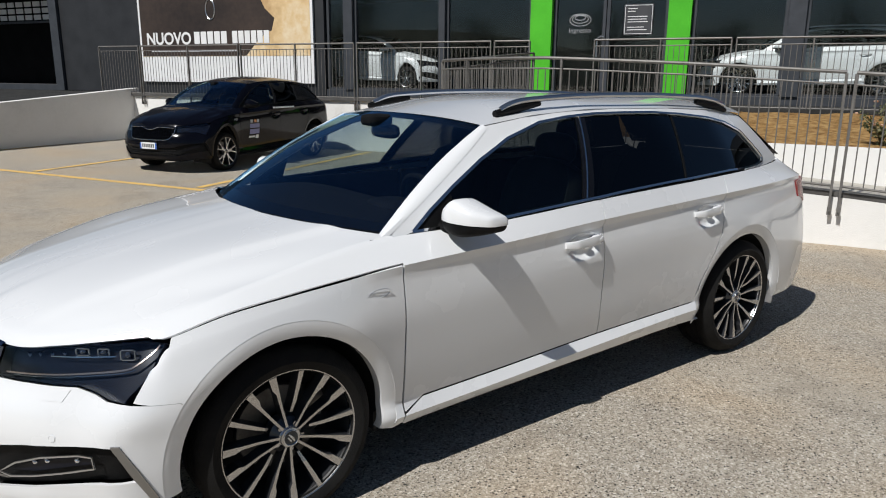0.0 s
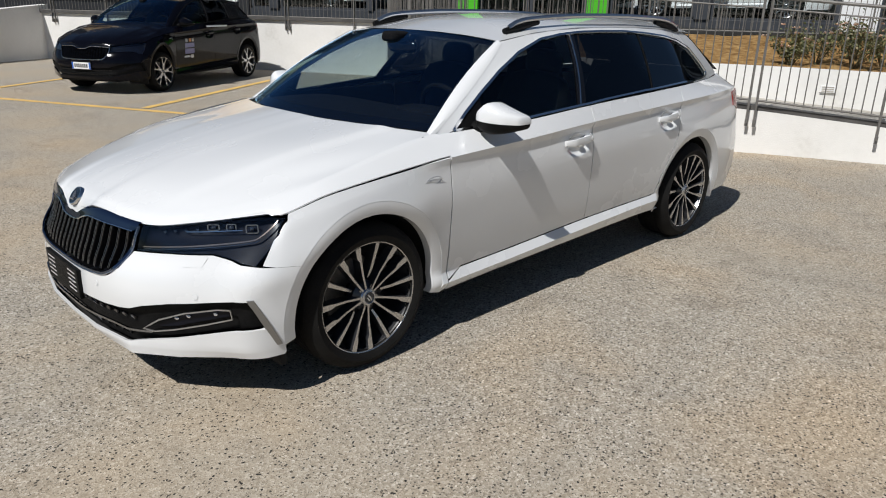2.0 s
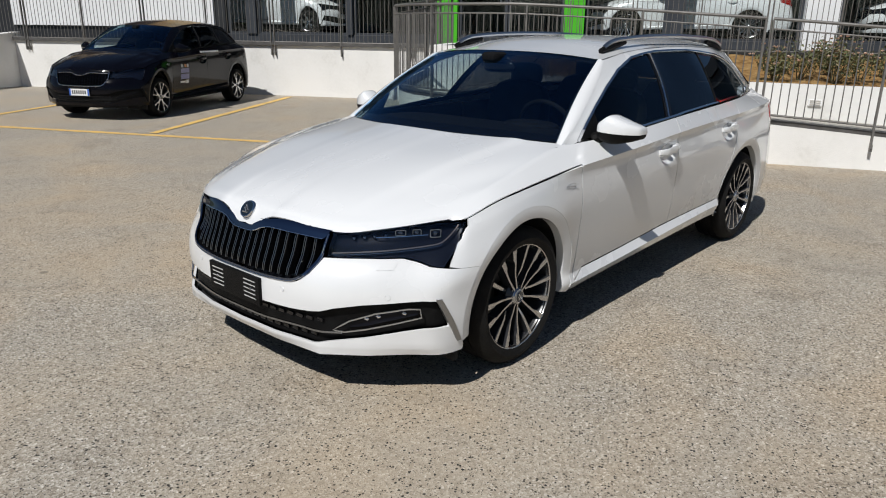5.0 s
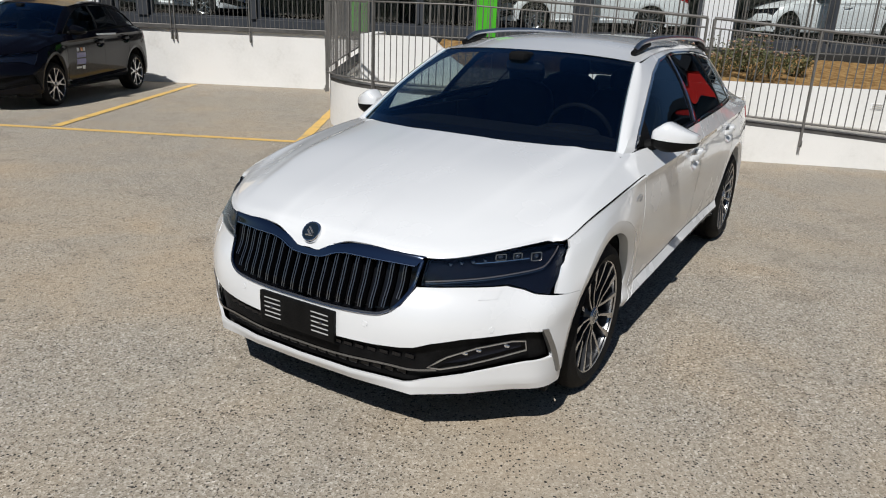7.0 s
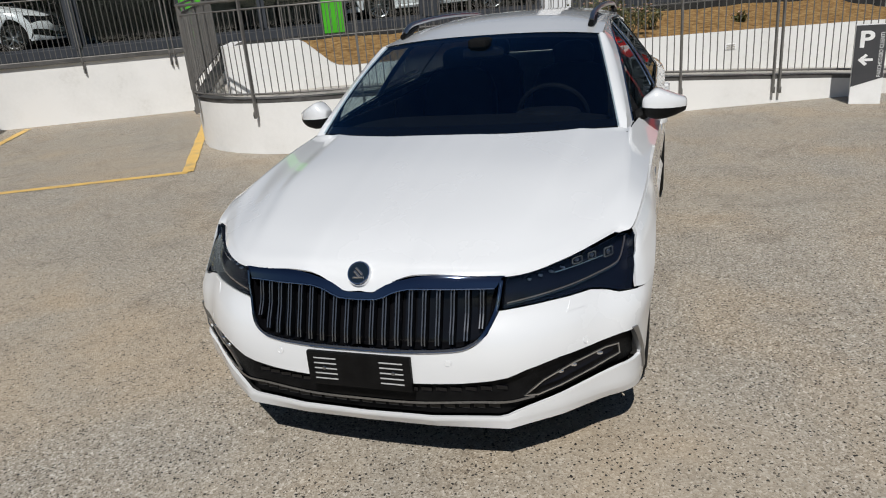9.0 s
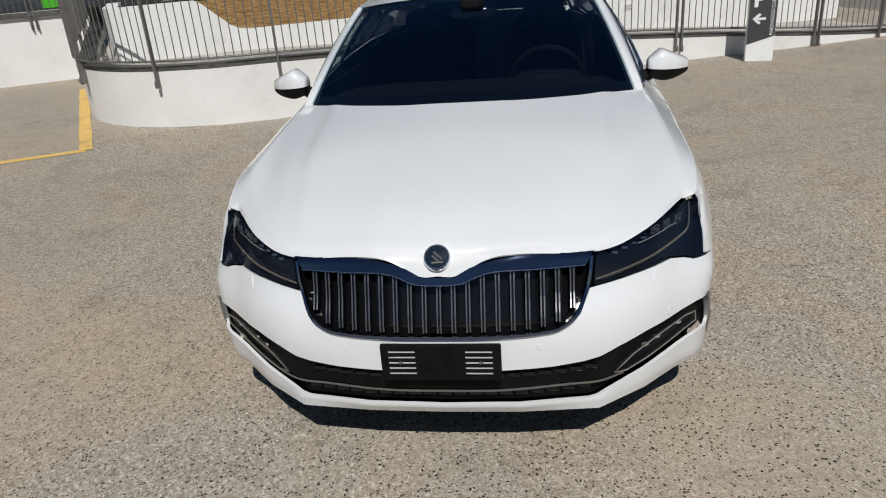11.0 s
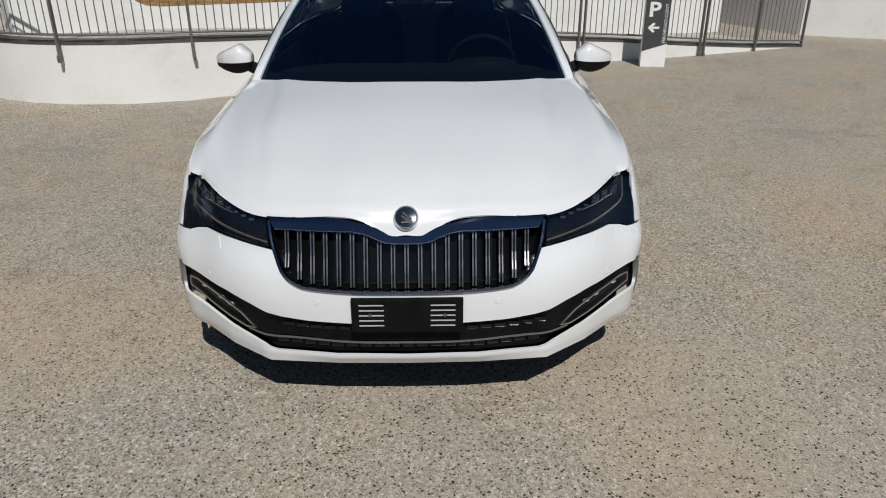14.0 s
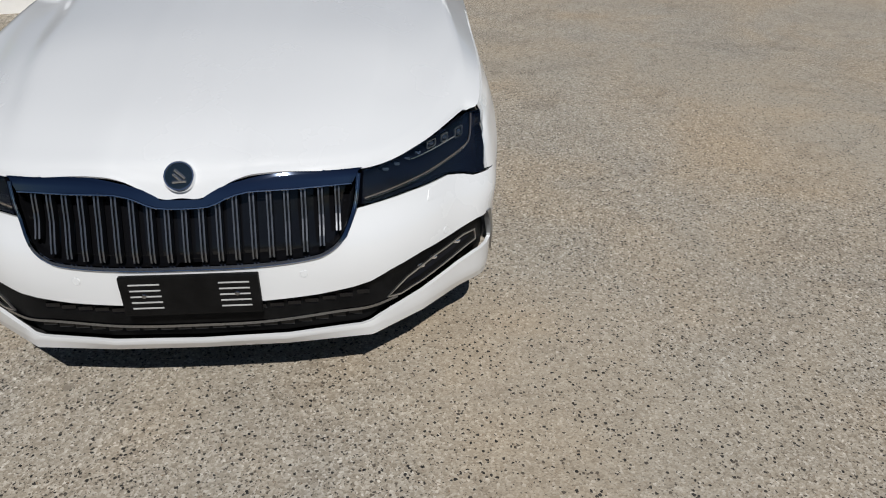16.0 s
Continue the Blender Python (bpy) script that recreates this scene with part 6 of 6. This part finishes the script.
env("facade_plinth", boxed(-30, 24, FV - 0.06, FV + 0.12, 1.08, 1.26, 0.01), M_MULLION, "dark grey plinth below the showroom windows", kind="structure", category="trim")
SH = 0.14
PANES = [(-8.75, -8.22), (-7.92, -5.5), (-5.32, -3.2), (-2.64, -1.5), (-1.44, -0.17), (0.36, 2.14), (2.5, 4.98), (5.74, 7.9), (8.0, 10.15), (11.2, 14.0), (14.6, 18.0), (18.2, 23.8)]
for k, (a, b) in enumerate(PANES):
    a, b = a + SH, b + SH
    w = env("window_%d" % (k + 1), boxed(a - 0.02, b + 0.02, FV - 0.02, FV + 0.10, 4.4, 4.7, 0.005), M_MULLION, "tall dark showroom window in a grey aluminium frame", kind="structure", category="window")
    g = part("pane", boxed(a + 0.05, b - 0.05, FV + 0.035, FV + 0.045, 1.31, 4.4), M_PANE, w, "clear glass reflecting the yard")
    g.visible_shadow = False
    part("frame_rail", boxed(a, b, FV - 0.01, FV + 0.09, 1.262, 1.31, 0.004), M_MULLION, w)
    for x0, x1 in ((a - 0.02, a + 0.05), (b - 0.05, b + 0.02)):
        part("frame_post", boxed(x0, x1, FV - 0.01, FV + 0.09, 1.311, 4.4, 0.004), M_MULLION, w)
for a, b, wide in ((-8.2, -7.94, 0), (-5.48, -5.34, 0), (2.16, 2.48, 0), (7.92, 7.98, 0), (14.02, 14.06, 0), (18.02, 18.18, 0)):
    plate("facade_mullion", a + SH, b + SH, 1.262, 4.7, FV + 0.05, 0.16, M_MULLION, "grey aluminium mullion of the showroom front", category="mullion")
for a, b in ((-3.17, -2.67), (-0.145, 0.325)):
    plate("green_pillar", a + SH, b + SH, 1.09, 4.7, FV + 0.02, 0.18, M_GREEN, "bright green clad pillar beside the entrance", category="pillar", bevel=0.01)
plate("white_pillar", 5.15, 5.85, 1.09, 4.7, FV + 0.02, 0.18, M_WHITEPANEL, "white clad pillar of the showroom front", category="pillar", bevel=0.01)
for a, b in ((10.2, 11.15), (14.08, 14.55)):
    plate("red_panel", a + SH, b + SH, 1.09, 4.7, FV + 0.02, 0.18, M_RED, "red clad panel of the showroom front", category="panel", bevel=0.01)
plate("wall_panel", -18.6, -8.66, 1.09, 4.7, FV + 0.1, 0.2, M_DARKPANEL, "dark grey facade panel behind the banner", category="wall")
# the gate's colour carries the darkness of the recess
plate("wall_gate", -30, -18.9, 1.09, 4.7, FV + 3.0, 0.2, M_VOID, "recessed workshop gate, blackened for the shade inside it", category="gate")
plate("gate_post", -18.9, -18.55, 1.09, 4.7, FV + 0.1, 0.3, M_MULLION, "grey steel gate post", category="post")
gate = env("window_13", boxed(-27.6, -19.6, FV + 2.70, FV + 2.78, 3.46, 3.54, 0.004), M_MULLION, "small lattice panes high in the shaded gate, white for their light", kind="structure", category="window")
# opaque white panes stand in for the lit lattice
for i in range(16):
    for j in range(3):
        part("pane", boxed(-27.4 + i * 0.48, -27.02 + i * 0.48, FV + 2.74, FV + 2.76, 3.58 + j * 0.24, 3.76 + j * 0.24), M_WHITEPANEL, gate)

# banner
M_PHOTO = varied(material("banner_print", rough=0.5), [(0.42, 0.25, 0.11), (0.68, 0.49, 0.26), (0.84, 0.75, 0.58)], 0.5, lo=0.25, hi=0.75)
M_PHOTODARK = varied(material("banner_dark_print", rough=0.5), [(0.018, 0.012, 0.010), (0.06, 0.04, 0.03)], 0.7)
ban = env("banner", boxed(-15.10, -8.95, FV - 0.18, FV - 0.12, 1.40, 4.6, 0.006), M_WHITEPANEL, "large white printed banner with a dark car photograph", category="banner")
part("photo", boxed(-15.02, -9.03, FV - 0.186, FV - 0.181, 2.12, 4.55), M_PHOTO, ban, "sandy photograph")


def on_banner(nm, pts, mat, d=0.0):
    bm = flat(pts, 0.003)
    bmesh.ops.translate(bm, vec=(0.43, FV - 0.187 - d, 0), verts=bm.verts)
    part(nm, bm, mat, ban)


on_banner("photo_shape", [(-15.45, 2.13), (-11.6, 2.13), (-11.2, 2.5), (-10.9, 2.72), (-10.7, 2.78), (-10.6, 3.1), (-10.9, 3.35), (-11.2, 3.9), (-12.2, 4.3), (-14.2, 4.3), (-15.45, 4.0)], M_PHOTODARK)
ring = bmesh.new()
tube(ring, [(-12.35 + 0.16 * math.cos(a), FV - 0.193, 3.38 + 0.27 * math.sin(a)) for a in np.linspace(0, 2 * math.pi, 28)[:-1]], 0.02, 6, closed=True)
part("photo_shape", ring, M_SATIN, ban)
me = text_mesh("NUOVO", 0.46, 0.002, "LEFT", 0.012)
me.materials.append(M_WHITEPRINT)
part("banner_word", me, None, ban, "white capital lettering", m=Matrix.Translation((-14.82, FV - 0.196, 2.46)) @ Matrix.Rotation(radians(90), 4, "X"))
for a, b in ((-13.42, -12.2), (-12.05, -10.75)):
    n = 5 if a < -13 else 6
    for k in range(n):
        x0 = a + (b - a) * k / n
        on_banner("banner_bar", [(x0, 2.46), (x0 + (b - a) / n * 0.82, 2.46), (x0 + (b - a) / n * 0.82, 2.79), (x0, 2.79)], M_WHITEPRINT, 0.006)
on_banner("banner_bar", [(-15.1, 2.25), (-11.9, 2.25), (-11.9, 2.29), (-15.1, 2.29)], M_DECALS[2], 0.004)

# entrance signs on the glass
M_ETCH = material("pale_grey_film", (0.30, 0.31, 0.32), 0.6)
board = env("notice_board", boxed(-0.95, -0.33, FV - 0.01, FV + 0.02, 2.52, 3.16, 0.003), M_BLACKPRINT, "black notice board with white border and text lines", category="sign")
for u0, u1, z0, z1 in [(-1.06, -0.48, 3.13, 3.14), (-1.06, -0.48, 2.54, 2.55), (-1.06, -1.05, 2.55, 3.13), (-0.49, -0.48, 2.55, 3.13)] + [(-1.0, -1.0 + w, 3.06 - 0.055 * k, 3.075 - 0.055 * k) for k, w in enumerate((0.2, 0.16, 0.0, 0.42, 0.40, 0.44, 0.0, 0.36, 0.42))if w]:
    part("text_bar", boxed(u0 + 0.13, u1 + 0.13, FV - 0.014, FV - 0.011, z0, z1), M_WHITEPRINT, board)
mark = empty("door_emblem", "white round emblem printed on the entrance glass", "emblem", TURN @ Matrix.Translation((-1.92, FV + 0.02, 2.86)))
for dz, rx, rz in ((0.0, 0.24, 0.13), (0.02, 0.18, 0.09), (0.045, 0.12, 0.05)):
    bm = bmesh.new()
    tube(bm, [(rx * math.cos(a), 0, dz + rz * math.sin(a)) for a in np.linspace(0, 2 * math.pi, 28)[:-1]], 0.010, 6, closed=True)
    part("emblem_ring", bm, M_ETCH, mark)
me = text_mesh("Ingresso", 0.15, 0.002)
me.materials.append(M_ETCH)
part("emblem_word", me, None, mark, "pale lettering", m=Matrix.Translation((0, -0.003, -0.27)) @ Matrix.Rotation(radians(90), 4, "X"))
bm = bmesh.new()
tube(bm, [(-1.50, FV - 0.06, 2.05), (-1.50, FV - 0.06, 2.45), (-1.42, FV - 0.06, 2.5), (-1.36, FV - 0.05, 2.48)], 0.02, 8)
part("door_handle", bm, M_SATIN, bpy.data.objects["window_4"], "steel pull handle", True)

# ---- totem sign ----
SIGN = pose(-6.95, 3.15, 0, 0, 0, -8) @ Matrix.Diagonal((1, 1, 0.87, 1))
totem = empty("totem_sign", "free-standing charcoal and white parking sign on the paving", "sign", SIGN)
part("panel", boxed(-0.07, 0.06, -0.165, 0.165, 0, 1.06, 0.006), M_WHITEPRINT, totem, "white sign body")
bm = bmesh.new()
fc = bm.faces.new([bm.verts.new((0.0, y, z)) for y, z in ((-0.162, 0.24), (0.162, 0.36), (0.162, 1.055), (-0.162, 1.055))])
r = bmesh.ops.extrude_face_region(bm, geom=[fc])
bmesh.ops.translate(bm, vec=(0.003, 0, 0), verts=[q for q in r["geom"] if isinstance(q, bmesh.types.BMVert)])
bmesh.ops.recalc_face_normals(bm, faces=bm.faces)
part("face", bm, M_BLACKPRINT, totem, "charcoal face", m=Matrix.Translation((0.061, 0, 0)))
UPRIGHT = Matrix(((0, 0, 1, 0), (1, 0, 0, 0), (0, 1, 0, 0), (0, 0, 0, 1)))
for body, size, y, z, turn, bold in (("P", 0.30, -0.045, 0.77, 0, 0.008), ("PARCHEGGIO CLIENTI", 0.058, 0.135, 0.66, 90, 0.0)):
    me = text_mesh(body, size, 0.001, "CENTER", bold)
    me.materials.append(M_WHITEPRINT)
    part("lettering", me, None, totem, "white lettering", m=Matrix.Translation((0.066, y, z)) @ UPRIGHT @ Matrix.Rotation(radians(turn), 4, "Z"))
bm = bmesh.new()
for pts in ([(-0.115, 0.60), (-0.04, 0.68), (-0.015, 0.655), (-0.065, 0.60), (-0.015, 0.545), (-0.04, 0.52)], [(-0.075, 0.617), (0.04, 0.617), (0.04, 0.583), (-0.075, 0.583)]):
    fc = bm.faces.new([bm.verts.new((0.0, y, z)) for y, z in pts])
    r = bmesh.ops.extrude_face_region(bm, geom=[fc])
    bmesh.ops.translate(bm, vec=(0.002, 0, 0), verts=[q for q in r["geom"] if isinstance(q, bmesh.types.BMVert)])
bmesh.ops.recalc_face_normals(bm, faces=bm.faces)
part("arrow", bm, M_WHITEPRINT, totem, "white arrow", m=Matrix.Translation((0.0645, 0, 0)))

# ---- wall lights ----
for u in (2.0, 3.85, 5.75, 7.65):
    wl = empty("wall_light", "small recessed step light in the planter wall", "light", TURN @ Matrix.Translation((u, 7.02, 0.63 - 0.03 * u / 4)), "step lights")
    part("light_frame", boxed(-0.085, 0.085, -0.008, 0.02, -0.042, 0.042, 0.004), M_WHITEPANEL, wl, "pale metal frame")
    for k in range(3):
        part("louvre", boxed(-0.068, 0.068, -0.013, -0.007, -0.032 + k * 0.025, -0.018 + k * 0.025, 0.002), M_RAMP, wl)


# ---- roses ----
def rose_bush(u, v, z, size, seed, petals):
    rnd = random.Random(seed)
    root = empty("rose_bush", "low rose bush with sparse leaves and pale blooms in bark mulch", "shrub", TURN @ Matrix.Translation((u, v, z)), "rose bushes")
    leaves = bmesh.new()
    for _ in range(9):
        a, lean, h = rnd.uniform(0, 6.28), rnd.uniform(0.15, 0.55) * size, rnd.uniform(0.35, 0.7) * size
        tip = Vector((lean * math.cos(a), lean * math.sin(a), h))
        mid = tip * 0.5 + Vector((0, 0, 0.12 * size))
        stem = bmesh.new()
        tube(stem, [(0, 0, -0.05), mid, tip], [0.009, 0.007, 0.003], 5)
        part("stem", stem, M_STEM, root)
        for _ in range(60):
            t = rnd.uniform(0.3, 1.05)
            p = mid * (1 - t) * 2 * t + tip * t * t + Vector((rnd.gauss(0, 0.07), rnd.gauss(0, 0.07), rnd.gauss(0, 0.06))) * size
            rot = Euler((rnd.uniform(-1, 1), rnd.uniform(-1, 1), rnd.uniform(0, 6.28))).to_matrix()
            ln = rnd.uniform(0.03, 0.06)
            q = [p + rot @ Vector(c) for c in ((0, 0, 0), (ln * 0.5, ln * 0.32, 0.006), (ln, 0, 0), (ln * 0.5, -ln * 0.32, 0.006))]
            leaves.faces.new([leaves.verts.new(c) for c in q])
        if rnd.random() < petals:
            for _ in range(2):
                c = tip + Vector((rnd.gauss(0, 0.05), rnd.gauss(0, 0.05), 0.03))
                bloom = bmesh.new()
                for k in range(7):
                    rot = Euler((rnd.uniform(0.2, 0.9), 0, k * 0.9)).to_matrix()
                    q = [c + rot @ Vector(w) for w in ((0, 0, 0), (0.022, 0.012, 0.006), (0, 0.034, 0.01), (-0.022, 0.012, 0.006))]
                    bloom.faces.new([bloom.verts.new(w) for w in q])
                part("bloom", bloom, M_PETAL, root, "pale rose bloom")
    tagged(part("leaves", leaves, M_LEAF, root), kind="stuff")


for k, (u, v, sz, pt) in enumerate(((3.5, 7.95, 0.55, 0.5), (3.85, 8.15, 0.85, 0.8), (4.25, 7.85, 0.9, 0.9), (4.7, 8.2, 0.9, 0.9), (3.75, 8.9, 0.7, 0.6), (4.5, 8.9, 0.8, 0.8), (5.2, 8.6, 0.5, 0.4), (6.9, 8.6, 0.25, 0.4))):
    rose_bush(u, v, 0.80, sz, k, pt)


# ---- trees and hills beyond the yard ----
def tree(x, y, height, seed):
    rnd = random.Random(seed)
    root = empty("tree", "broad-leaved tree with a full dark green crown", "tree", pose(x, y, 0), "trees across the road")
    trunk, crown = bmesh.new(), bmesh.new()
    tube(trunk, [(0, 0, -0.1), (0.05, 0.02, height * 0.25), (0.1, 0.1, height * 0.5), (0.05, 0.15, height * 0.8)], [0.22, 0.17, 0.12, 0.03], 10)
    tips = []
    for _ in range(12):
        a, h = rnd.uniform(0, 6.28), rnd.uniform(0.35, 0.8) * height
        ln = rnd.uniform(0.15, 0.32) * height
        tip = Vector((ln * math.cos(a), ln * math.sin(a), h + rnd.uniform(0.05, 0.2) * height))
        tube(trunk, [(0.06, 0.06, h * 0.85), (tip.x * 0.5, tip.y * 0.5, h), tip], [0.07, 0.05, 0.015], 6)
        tips.append(tip)
    for tip in tips:
        for _ in range(110):
            p = tip + Vector((rnd.gauss(0, 0.09), rnd.gauss(0, 0.09), rnd.gauss(0, 0.07))) * height
            rot = Euler((rnd.uniform(-1.2, 1.2), rnd.uniform(-1.2, 1.2), rnd.uniform(0, 6.28))).to_matrix()
            w = rnd.uniform(0.12, 0.28)
            crown.faces.new([crown.verts.new(p + rot @ Vector(c)) for c in ((0, 0, 0), (w * 0.5, w * 0.35, 0.03), (w, 0, 0), (w * 0.5, -w * 0.35, 0.03))])
    part("trunk", trunk, M_BARK, root, smooth=True)
    part("crown", crown, M_TREE, root)


for k, (x, y, h) in enumerate(((34, 6, 7), (31, 14, 6), (27, 24, 8), (38, -4, 7), (36, -16, 8), (20, 33, 7))):
    tree(x, y, h, 50 + k)
bm = bmesh.new()
rows = []
for i in range(81):
    a = radians(-110 + 220 * i / 80)
    h = 9 + 6 * math.sin(i * 0.21) + 5 * noise.noise((i * 0.13, 0, 0))
    rows.append([bm.verts.new((r * math.cos(a), r * math.sin(a), z)) for r, z in ((150, -0.5), (165, h * 0.5), (185, h), (210, -1))])
for a, b in zip(rows, rows[1:]):
    for k in range(3):
        bm.faces.new((a[k], b[k], b[k + 1], a[k + 1]))
bmesh.ops.recalc_face_normals(bm, faces=bm.faces)
tagged(part("backdrop", bm, M_HILL, smooth=True), "low wooded hills round the yard", "hills", kind="structure")
